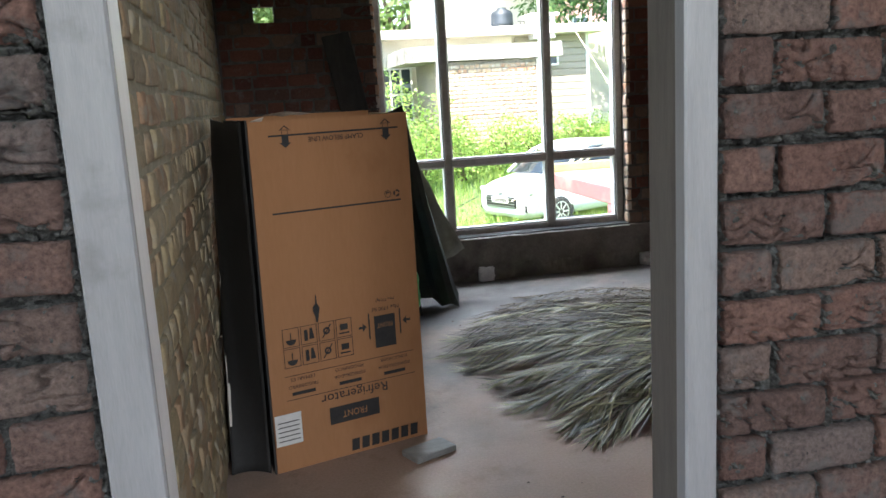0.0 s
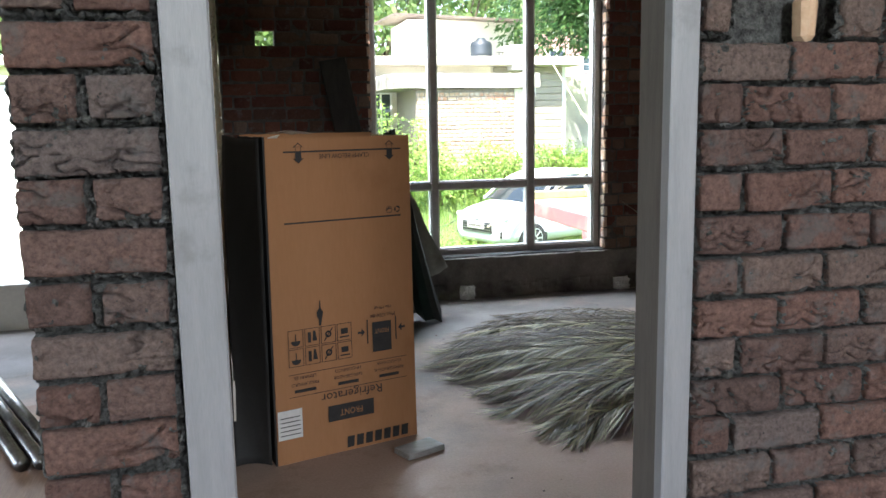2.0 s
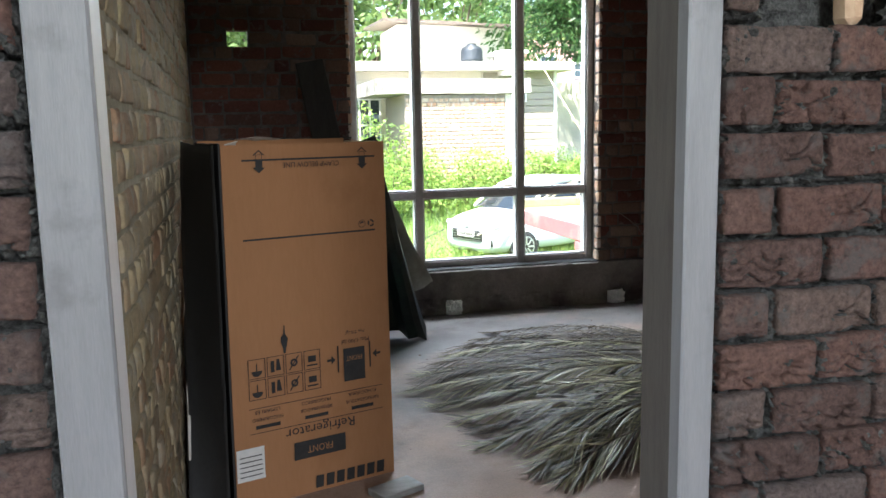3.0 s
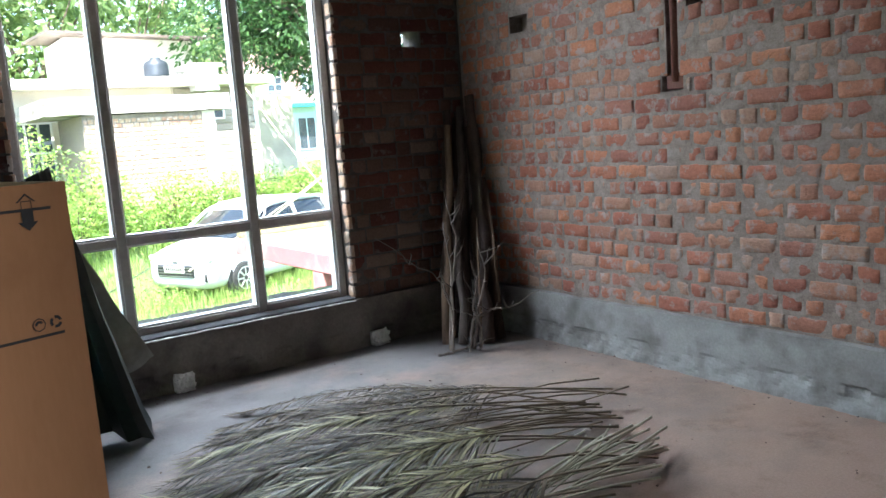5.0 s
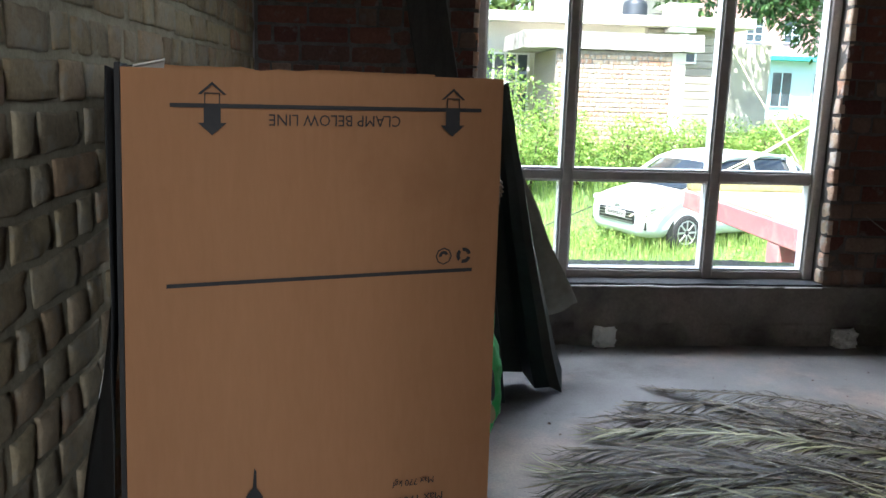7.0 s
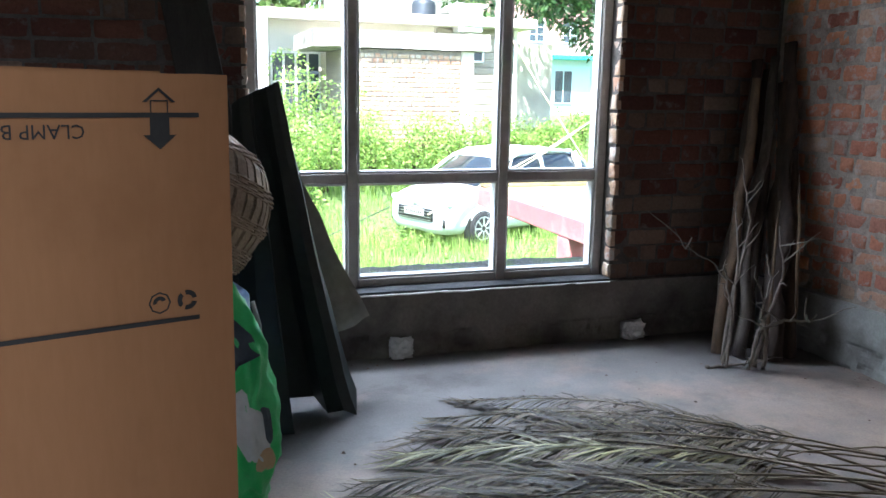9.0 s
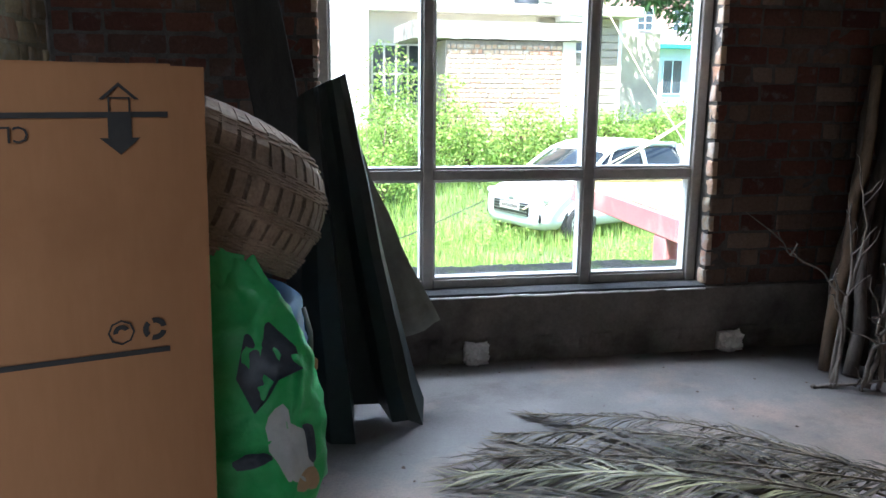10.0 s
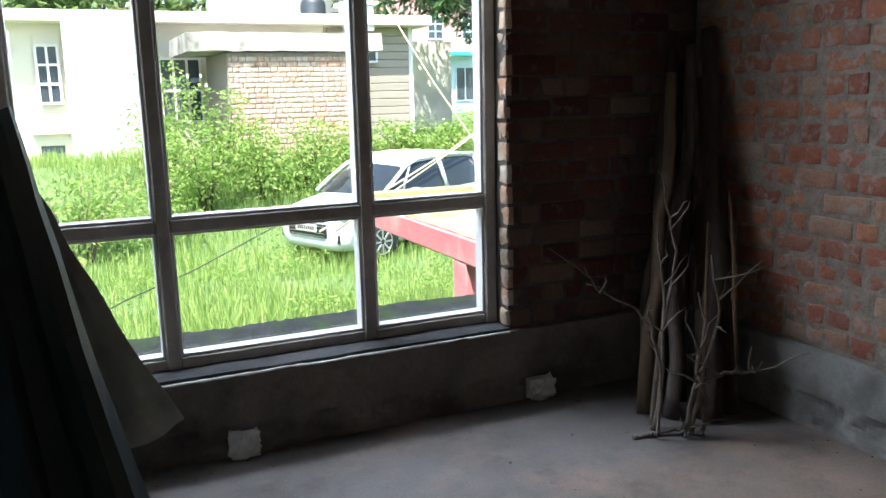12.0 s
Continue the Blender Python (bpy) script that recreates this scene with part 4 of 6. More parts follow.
def feed_sack():
    t = thing("feed_sack", (0.66, 4.62, 0), "crumpled green and white printed feed sack standing beside the drum", "sack")
    fn = sack_surface(0.38, 0.90, 4.62, 0.90, 0.16, 3.0, -0.03, 0.62)
    n = 96
    for name, mat, u0, u1, lab in (("sack_side", M_SACK_WHITE, 0.0, 0.475, "crumpled off-white side"), ("sack_front", M_SACK_GREEN, 0.475, 1.0, "green printed side")):
        k0, k1 = round(u0 * n), round(u1 * n)
        part(name, sheet(lambda u, v: fn((k0 + (k1 - k0) * u) / n, v), k1 - k0, 60, 0.0), mat, t, lab, smooth=True, world=True)
    bm = sheet(lambda u, v: Vector((0.545 + 0.14 * u, 4.59 + 0.012 * math.sin(u * 9), 0.84 + 0.105 * v + 0.02 * math.sin(u * 5) * v)) + jolt((u * 3, v * 3, 5), 2, 0.012), 8, 6, 0.002)
    part("sack_mouth", bm, M_SACK_GREEN, t, "folded green mouth", smooth=True, world=True)

    def patch(name, outline, mat, lab, lift=0.004):
        """A printed patch, laid on the sack; outline in u and v."""
        c = [sum(q) / len(outline) for q in zip(*outline)]
        b2 = bmesh.new()

        def up(u, v):
            p = fn(u, v)
            nrm = (fn(u + 0.01, v) - fn(u - 0.01, v)).cross(fn(u, v + 0.01) - fn(u, v - 0.01)).normalized()
            if nrm.y > 0:
                nrm = -nrm
            return p + nrm * lift
        rings = []
        for s in (0.0, 0.35, 0.7, 1.0):
            if s == 0:
                rings.append([b2.verts.new(up(*c))] * len(outline))
            else:
                rings.append([b2.verts.new(up(c[0] + (u - c[0]) * s, c[1] + (v - c[1]) * s)) for u, v in outline])
        k = len(outline)
        for r0, r1 in zip(rings, rings[1:]):
            for i in range(k):
                vs = [r0[i], r1[i], r1[(i + 1) % k], r0[(i + 1) % k]]
                if r0[0] is r0[1]:
                    vs = vs[:3]
                b2.faces.new(vs)
        part(name, b2, mat, t, lab, smooth=True, world=True)

    def oval(u, v, a, b, turn=0.0, k=18):
        return [(u + a * math.cos(q) * math.cos(turn) - b * math.sin(q) * math.sin(turn), v + a * math.cos(q) * math.sin(turn) + b * math.sin(q) * math.cos(turn)) for q in (2 * math.pi * i / k for i in range(k))]

    patch("printed_patch", [(0.53, 0.80), (0.60, 0.82), (0.66, 0.74), (0.65, 0.68), (0.57, 0.67), (0.53, 0.58), (0.51, 0.68)], M_PRINT_DARK, "dark blue printed panel")
    patch("printed_patch", oval(0.60, 0.46, 0.040, 0.135, 0.2), M_PRINT_WHITE, "pale printed patch", 0.006)
    patch("printed_patch", oval(0.638, 0.46, 0.010, 0.075, 0.1), M_PRINT_DARK, "grey printed patch", 0.009)
    patch("printed_patch", oval(0.535, 0.425, 0.032, 0.028, 0.3), M_PRINT_DARK, "dark printed patch", 0.006)
    patch("printed_patch", oval(0.622, 0.335, 0.027, 0.036), M_PRINT_TAN, "tan printed patch", 0.009)
    return t


feed_sack()
back_sack = thing("white_sack", (0.15, 4.66, 0), "stuffed off-white woven sack holding newspapers", "sack")
part("sack_body", sheet(sack_surface(-0.13, 0.40, 4.66, 0.86, 0.12, 8.0, 0, 0.1), 70, 40), M_SACK_WHITE, back_sack, smooth=True, world=True)
for k in range(9):
    rng = random.Random(90 + k)
    paper = thing("newspaper", (0.33, 4.62, 0.84), "crumpled grey newspaper stuffed on top of the sack", "newspaper", "newspapers on the sack")
    x, z = 0.22 + 0.022 * k, 0.875 + 0.016 * (k % 5)
    tilt = rng.uniform(0.3, 0.9)

    def fold(u, v, x=x, z=z, tilt=tilt, k=k):
        a = u * 2.6
        r = 0.035 + 0.012 * math.sin(u * 7 + k)
        return Vector((x - 0.06 + 0.16 * v + 0.01 * math.sin(a * 3), 4.60 + 0.02 * (k % 3) - r * math.cos(a) * 0.8, z + r * math.sin(a) + 0.05 - 0.06 * v * tilt)) + jolt((u * 2, v * 2, k), 2.2, 0.014)
    part("sheet", sheet(fold, 14, 8, 0.0012), M_PAPER, paper, world=True, smooth=True)


# ---- firewood in the corner ----
def log(name, base, head, r0, r1, seed, mat=M_BARK, label="rough split log leaning in the brick corner", flat=0.7):
    rng = random.Random(seed)
    t = thing(name, base, label, "log", "firewood in the corner")
    b, h = Vector(base), Vector(head)
    bm = bmesh.new()
    pts, rad = [], []
    for k in range(15):
        f = k / 14
        p = b.lerp(h, f) + (jolt((f * 3, seed, 0), 1.1, 0.065) + jolt((f * 8, seed, 3), 1.3, 0.02)) * math.sin(f * math.pi)
        pts.append(p)
        rad.append((r0 + (r1 - r0) * f) * (1 + 0.16 * noise.noise(Vector((f * 7, seed, 2)))))
    tube(bm, pts, rad, 12, True, flat)
    for v in bm.verts:
        v.co += jolt(v.co + Vector((seed, 0, 0)), 22, 0.008)
        v.co.z = max(v.co.z, 0.001)
    part("log", bm, mat, t, smooth=True, world=True)
    return t


log("log", (3.43, 5.80, 0.0), (3.74, 6.05, 1.50), 0.038, 0.026, 1, M_PALE_WOOD, "tan split log with torn bark leaning in the brick corner", 0.6)
log("log", (3.50, 5.70, 0.0), (3.90, 6.10, 1.62), 0.036, 0.026, 3, M_POLE, "long straight grey pole leaning in the brick corner")
split_log = log("log", (3.63, 5.60, 0.0), (3.93, 5.98, 1.26), 0.066, 0.036, 4, M_BARK, "thick split brown log leaning in the brick corner", 0.5)
for pts in ([(3.565, 5.580, 0.03), (3.63, 5.65, 0.35), (3.68, 5.71, 0.60), (3.76, 5.80, 0.84)], [(3.715, 5.545, 0.28), (3.76, 5.62, 0.50), (3.80, 5.68, 0.72), (3.865, 5.79, 0.98)]):
    bm = bmesh.new()
    tube(bm, [Vector(q) for q in pts], [0.008, 0.011, 0.009, 0.005], 7, True, 0.7)
    part("sapwood", bm, M_PALE_WOOD, split_log, "pale strip of torn sapwood", world=True, smooth=True)
log("log", (3.76, 5.62, 0.0), (3.95, 5.96, 1.10), 0.046, 0.040, 7, M_BARK, "short dark knotty log leaning in the brick corner")
log("log", (3.66, 5.86, 0.0), (3.88, 6.12, 1.55), 0.050, 0.036, 6)
log("log", (3.82, 5.78, 0.0), (3.96, 6.06, 1.70), 0.052, 0.038, 5)
log("log", (3.56, 5.92, 0.0), (3.80, 6.13, 1.60), 0.050, 0.034, 8)
log("log", (3.74, 5.74, 0.0), (3.92, 6.04, 1.48), 0.050, 0.036, 11)


def branch(base, points, seed, label="dry grey branch with bare twigs leaning on the logs", thick=0.0125):
    rng = random.Random(seed)
    t = thing("dry_branch", base, label, "branch", "dry branches by the firewood")
    bm = bmesh.new()
    pts = [Vector(base)] + [Vector(p) for p in points]
    fine = []
    for a, b in zip(pts, pts[1:]):
        for k in range(5):
            fine.append(a.lerp(b, k / 5) + jolt((a.x * 9 + k, a.z * 7, seed), 1.3, 0.012))
    fine.append(pts[-1])
    fine[0].z = max(0.012, fine[0].z)
    n = len(fine)
    tube(bm, fine, [thick * (1 - 0.76 * k / n) for k in range(n)], 7)
    part("stem", bm, M_TWIG, t, smooth=True, world=True)
    for k in range(5):
        i = rng.randrange(n // 4, n - 1)
        d = Vector((rng.uniform(-1, 0.6), rng.uniform(-0.9, 0.2), rng.uniform(0.2, 1.0))).normalized()
        L = rng.uniform(0.10, 0.24)
        bm = bmesh.new()
        q = fine[i]
        tube(bm, [q, q + d * L * 0.4 + jolt(q, 9, 0.015), q + d * L * 0.75 + jolt(q, 5, 0.03), q + d * L + jolt(q, 4, 0.05)], [0.0048, 0.0038, 0.0028, 0.0014], 5)
        part("twig", bm, M_TWIG, t, smooth=True, world=True)
    return t


branch((3.30, 5.54, 0), [(3.34, 5.58, 0.28), (3.30, 5.60, 0.46), (3.22, 5.60, 0.56), (3.08, 5.66, 0.63), (3.02, 5.68, 0.74)], 1, thick=0.008)
branch((3.40, 5.50, 0), [(3.46, 5.52, 0.20), (3.54, 5.52, 0.36), (3.62, 5.56, 0.50), (3.60, 5.60, 0.74)], 2)
branch((3.33, 5.60, 0), [(3.38, 5.62, 0.30), (3.40, 5.66, 0.62), (3.40, 5.70, 0.86)], 3)
branch((3.45, 5.52, 0), [(3.50, 5.52, 0.22), (3.58, 5.47, 0.27), (3.70, 5.43, 0.265), (3.74, 5.43, 0.30)], 5)
branch((3.48, 5.48, 0), [(3.50, 5.50, 0.15), (3.47, 5.52, 0.32), (3.52, 5.53, 0.48), (3.50, 5.56, 0.60)], 8)
branch((3.36, 5.66, 0), [(3.42, 5.68, 0.40), (3.50, 5.70, 0.75), (3.46, 5.74, 1.0)], 6)
branch((3.22, 5.60, 0), [(3.30, 5.58, 0.012), (3.42, 5.55, 0.02), (3.50, 5.60, 0.012)], 7, "thin dry branch lying on the floor by the logs")

# ---- timber in the neighbouring space ----
for k, (x, y, z, w, L, turn) in enumerate([(-0.95, 2.9, 0.0, 0.24, 2.4, 14), (-1.25, 2.9, 0.0, 0.22, 2.2, 10), (-0.98, 2.8, 0.09, 0.20, 2.3, 18), (-1.2, 3.0, 0.09, 0.24, 2.4, 12), (-1.0, 2.9, 0.18, 0.22, 2.3, 22), (-1.2, 2.8, 0.27, 0.20, 2.2, 16), (-0.98, 2.7, 0.27, 0.16, 2.0, 24), (-1.1, 2.8, 0.36, 0.20, 2.3, 20), (-1.05, 2.75, 0.45, 0.14, 2.1, 26)]):
    t = thing("timber_plank", (x, y, z), "rough sawn brown plank in a stack on the floor", "plank", "stack of planks", turn=turn)
    part("plank", boxes(((-w / 2, -L / 2, 0.001), (w / 2, L / 2, 0.088)), bevel=0.005), M_TIMBER, t)

# white plaster lumps that plug the two holes at the foot of the wall
M_LIME = surface("white_lime_plaster", (0.74, 0.74, 0.72), (0.86, 0.86, 0.85), 30, 0.9, 0.5, 90, depth=0.008)
for x0, x1, z1 in ((1.672, 1.785, 0.118), (3.062, 3.19, 0.10)):
    t = thing("plaster_lump", ((x0 + x1) / 2, 6.2, 0), "white crumbling plaster lump plugging a hole in the wall", "plaster", "plaster lumps")

    bm = bmesh.new()
    bmesh.ops.create_icosphere(bm, subdivisions=4, radius=1.0)
    for v in bm.verts:
        p = v.co.copy()
        p = Vector([math.copysign(min(0.9, abs(c) * 1.25), c) for c in p]) * (1 + 0.16 * noise.noise(p * 1.7 + Vector((x0, 0, 0))) + 0.26 * noise.noise(p * 3.5) + 0.14 * noise.noise(p * 9))
        v.co = ((x0 + x1) / 2 + p.x * (x1 - x0) * 0.56, 6.205 + p.y * 0.06, max(0.001, z1 * 0.46 + p.z * z1 * 0.54))
    part("lump", bm, M_LIME, t, world=True)

for k in range(3):
    t = thing("steel_pipe", (-0.98 + 0.05 * k, 2.7, 0.54), "scratched steel pipe lying on the planks", "pipe", "pipes on the planks", turn=24)
    bm = bmesh.new()
    tube(bm, [(0, -0.7, 0.021), (0, 0.7, 0.021)], 0.020, 14)
    part("pipe", bm, M_STEEL, t, smooth=True)

# conduit in the wall slot and in the cut-out of the door wall
M_RUST = surface("red_brown_conduit", (0.13, 0.045, 0.03), (0.22, 0.085, 0.055), 10, 0.7, 0.3, 60)
M_CUT = surface("fresh_cut_brick", (0.42, 0.27, 0.16), (0.56, 0.40, 0.27), 25, 0.9, 0.6, 90)
conduit = thing("conduit", (4.05, 4.28, 1.6), "red-brown conduit in a slot cut into the brick wall", "pipe")
bm = bmesh.new()
tube(bm, [(4.048, 4.28, 1.64), (4.046, 4.283, 2.2), (4.048, 4.278, 3.09)], 0.022, 10)
part("pipe", bm, M_RUST, conduit, smooth=True, world=True)
part("switch_box", boxes(((4.045, 4.225, 1.60), (4.088, 4.345, 1.68)), bevel=0.006), M_RUST, conduit, "rusty box", world=True)
stub = thing("brick_stub", (1.19, 1.36, 1.633), "pale broken brick stub in the wall cut-out", "brick")
bm = bmesh.new()
box(bm, (1.165, 1.345, 1.634), (1.205, 1.40, 1.735), 0.012)
for v in bm.verts:
    v.co += jolt(v.co, 30, 0.005)
part("stub", bm, M_CUT, stub, world=True)


# crumbs of brick and cement on the floor
rng = random.Random(61)
verts, faces = [], []
for k in range(240):
    edge = rng.random()
    x, y = (rng.uniform(-0.1, 3.95), 6.17 - abs(rng.gauss(0, 0.06))) if edge < 0.25 else (3.95 - abs(rng.gauss(0, 0.08)), rng.uniform(2.0, 6.1)) if edge < 0.45 else (rng.uniform(0.7, 3.9), rng.uniform(1.6, 6.1))
    r = rng.uniform(0.002, 0.007) * (1.6 if rng.random() < 0.12 else 1)
    n = len(verts)
    for a, b, c in ((-1, -1, 0), (1, -0.8, 0), (0.9, 1, 0), (-0.8, 0.9, 0), (rng.uniform(-0.5, 0.5), rng.uniform(-0.5, 0.5), 1)):
        verts.append((x + a * r * rng.uniform(0.6, 1.2), y + b * r * rng.uniform(0.6, 1.2), 0.0008 + c * r * rng.uniform(0.6, 1.1)))
    faces += [(n, n + 1, n + 4), (n + 1, n + 2, n + 4), (n + 2, n + 3, n + 4), (n + 3, n, n + 4)]
tagged(joined("floor_debris", verts, faces, M_CRUMB, None, "stuff", "small crumbs of brick and cement scattered on the floor"), category="debris")


# ---- outdoors ----
M_GROUND = surface("grassy_ground", (0.06, 0.11, 0.03), (0.15, 0.21, 0.07), 0.8, 0.95, 0.5, 14, depth=0.05)
M_GRASS = leafy("tall_grass", (0.14, 0.27, 0.05), (0.52, 0.60, 0.18), 0.6, 0.45)
M_SHRUB = leafy("shrub_leaf", (0.16, 0.30, 0.06), (0.52, 0.62, 0.18), 0.5, 0.55)
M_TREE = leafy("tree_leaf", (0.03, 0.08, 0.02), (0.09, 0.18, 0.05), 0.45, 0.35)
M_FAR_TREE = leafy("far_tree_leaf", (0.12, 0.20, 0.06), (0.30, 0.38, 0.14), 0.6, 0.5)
M_TRUNK = surface("tree_bark", (0.10, 0.07, 0.05), (0.20, 0.15, 0.11), 5, 0.9, 0.6, 30, stretch=(3, 3, 0.6), depth=0.03)
M_CREAM = surface("cream_wall_paint", (0.66, 0.60, 0.48), (0.78, 0.73, 0.62), 0.7, 0.85, 0.2, 12, stain=(0.55, 0.50, 0.42), stain_scale=0.5)
M_WHITE_WALL = surface("whitewashed_wall", (0.72, 0.70, 0.66), (0.82, 0.81, 0.78), 0.8, 0.85, 0.2, 12)
M_SIDING = surface("beige_siding", (0.30, 0.26, 0.21), (0.38, 0.335, 0.28), 1.0, 0.8, 0.15, 20, stretch=(0.3, 1, 6))
M_SLAB = surface("weathered_roof_slab", (0.30, 0.28, 0.25), (0.52, 0.49, 0.44), 1.2, 0.9, 0.4, 14, stain=(0.12, 0.10, 0.08), stain_scale=1.3, depth=0.02)
M_TIN = surface("rusty_tin_roof", (0.10, 0.075, 0.065), (0.20, 0.16, 0.14), 1.5, 0.6, 0.2, 20)
M_TANK = surface("black_water_tank", (0.02, 0.026, 0.035), (0.045, 0.055, 0.07), 2, 0.5, 0.1, 20)
M_FAR_BLUE = surface("pale_blue_wall", (0.44, 0.55, 0.62), (0.55, 0.66, 0.72), 0.6, 0.85, 0.1, 8)
M_TEAL = surface("turquoise_eave", (0.04, 0.36, 0.42), (0.07, 0.45, 0.52), 1, 0.7, 0.1, 8)
M_ROSE = surface("rose_wall", (0.50, 0.26, 0.24), (0.60, 0.34, 0.31), 1, 0.8, 0.1, 8)
M_PINK = surface("pink_painted_concrete", (0.46, 0.13, 0.14), (0.60, 0.21, 0.21), 2.2, 0.8, 0.25, 30, stain=(0.52, 0.30, 0.27), stain_scale=2)
M_PLATFORM = surface("mossy_yellow_concrete", (0.24, 0.21, 0.09), (0.42, 0.36, 0.20), 2.5, 0.9, 0.4, 25, stain=(0.13, 0.14, 0.05), stain_scale=2.5)
M_MOSS = surface("mossy_ledge", (0.018, 0.018, 0.014), (0.085, 0.08, 0.065), 9, 0.95, 1.0, 50, stain=(0.055, 0.085, 0.015), stain_scale=6, depth=0.03)
M_DARK_PANE = surface("dark_window_pane", (0.03, 0.04, 0.05), (0.08, 0.10, 0.12), 1.5, 0.15, 0.0)
M_PAINT = surface("silver_white_car_paint", (0.60, 0.62, 0.64), (0.66, 0.68, 0.70), 0.5, 0.25, 0.0, 8)
M_CAR_GLASS = surface("dark_car_glass", (0.015, 0.02, 0.022), (0.03, 0.036, 0.04), 1, 0.05, 0.0)
M_TYRE = surface("black_rubber", (0.012, 0.012, 0.012), (0.03, 0.03, 0.03), 20, 0.8, 0.2)
M_ALLOY = surface("alloy_rim", (0.45, 0.46, 0.47), (0.6, 0.61, 0.62), 20, 0.35, 0.0, metal=0.8)
M_GRILLE = surface("black_grille", (0.012, 0.012, 0.014), (0.03, 0.03, 0.032), 20, 0.4, 0.1)
M_LIGHT = surface("car_lamp_lens", (0.55, 0.57, 0.58), (0.7, 0.72, 0.73), 12, 0.1, 0.0)
M_BAMBOO = surface("dry_bamboo", (0.38, 0.32, 0.20), (0.55, 0.49, 0.34), 4, 0.7, 0.1)
M_WIRE = surface("dark_wire", (0.03, 0.03, 0.03), (0.06, 0.06, 0.06), 4, 0.6, 0.0)


def ground_z(x, y):
    f = min(1, max(0, (y - 15.5) / 4.0))
    f = f * f * (3 - 2 * f)
    return -1.12 + 1.35 * f + 0.05 * noise.noise(Vector((x * 0.5, y * 0.5, 0)))


verts, faces = [], []
xs = [-600, -150, -50, -20] + [-12 + i * 0.6 for i in range(61)] + [30, 60, 150, 600]
ys = [-600, -100, -20, 0, 5] + [6.4 + i * 0.5 for i in range(36)] + [26, 30, 36, 45, 60, 100, 250, 700]
for x in xs:
    for y in ys:
        verts.append((x, y, ground_z(x, y)))
for i in range(len(xs) - 1):
    for j in range(len(ys) - 1):
        n = len(ys)
        faces.append((i * n + j, (i + 1) * n + j, (i + 1) * n + j + 1, i * n + j + 1))
joined("ground", verts, faces, M_GROUND, None, "structure", "uneven overgrown grassy ground outside the window", smooth=True)

# base of this house, outside ledge
tagged(part("foundation", boxes(((-4.3, -3.2, -1.6), (4.4, 6.44, -0.202))), M_CEMENT), "grey foundation below the floor", "foundation", kind="structure")


def ledge_fn(u, v):
    x = -1.5 + 6.5 * u
    prof = [(6.455, 0.21), (6.47, 0.29), (6.70, 0.325), (6.95, 0.335), (7.02, 0.31), (7.03, 0.24), (6.75, 0.22), (6.46, 0.20)]
    k = v * (len(prof) - 1)
    i = min(len(prof) - 2, int(k))
    f = k - i
    y, z = prof[i][0] + (prof[i + 1][0] - prof[i][0]) * f, prof[i][1] + (prof[i + 1][1] - prof[i][1]) * f
    return Vector((x, y, z)) + jolt((x, y * 2, z), 2.3, 0.010) + jolt((x, y, z), 13, 0.007) + jolt((x, y, z), 38, 0.010)


tagged(part("ledge", sheet(ledge_fn, 520, 30), M_MOSS, smooth=True), "mossy crumbling brick ledge outside the window", "ledge", kind="structure")


# grass
def blades(name, x0, x1, y0, y1, count, h0, h1, seed, material, label):
    r = np.random.default_rng(seed)
    vs, fs = [], []
    for k in range(count):
        x, y = r.uniform(x0, x1), r.uniform(y0, y1)
        thick = noise.noise(Vector((x * 0.7, y * 0.7, 3.3)))
        if thick < -0.25 and r.random() < 0.6:
            continue
        h = r.uniform(h0, h1) * (1 + 0.5 * thick)
        a, lean, w = r.uniform(0, 6.28), r.uniform(0.05, 0.6) * h, r.uniform(0.0025, 0.007)
        z = ground_z(x, y) - 0.02
        dx, dy = math.cos(a), math.sin(a)
        n = len(vs)
        vs += [(x - dy * w, y + dx * w, z), (x + dy * w, y - dx * w, z), (x + dx * lean * 0.35 - dy * w * 0.8, y + dy * lean * 0.35 + dx * w * 0.8, z + h * 0.6), (x + dx * lean * 0.35 + dy * w * 0.8, y + dy * lean * 0.35 - dx * w * 0.8, z + h * 0.6), (x + dx * lean, y + dy * lean, z + h)]
        fs += [(n, n + 1, n + 3, n + 2), (n + 2, n + 3, n + 4)]
    tagged(joined(name, vs, fs, material, None, "stuff", label), category="grass")


blades("grass", -3, 7, 8.0, 13.0, 60000, 0.08, 0.30, 1, M_GRASS, "tall bright green grass outside the window")
blades("grass", -4, 13, 13.0, 21.0, 60000, 0.10, 0.34, 2, M_GRASS, "rough green grass round the parked car")


def leaves(centres, per, size, long, seed, droop=0.3):
    """Leaf clumps round given centres (x, y, z, radius): rhombic leaves, each its own island."""
    r = np.random.default_rng(seed)
    vs, fs = [], []
    for cx, cy, cz, cr in centres:
        k = max(8, int(per * cr * cr))
        d = r.normal(size=(k, 3))
        d /= np.linalg.norm(d, axis=1)[:, None]
        rad = cr * r.uniform(0.35, 1.0, k) ** 0.5
        for (dx, dy, dz), rr in zip(d, rad):
            p = Vector((cx + dx * rr, cy + dy * rr, cz + dz * rr * 0.8))
            a = Vector((dx + r.normal() * 0.6, dy + r.normal() * 0.6, dz * 0.4 - droop + r.normal() * 0.5)).normalized()
            s = Vector((r.normal(), r.normal(), r.normal())).cross(a).normalized()
            L = size * r.uniform(0.7, 1.3)
            n = len(vs)
            vs += [p, p + a * L * 0.45 + s * L * long, p + a * L, p + a * L * 0.45 - s * L * long]
            fs.append((n, n + 1, n + 2, n + 3))
    return vs, fs


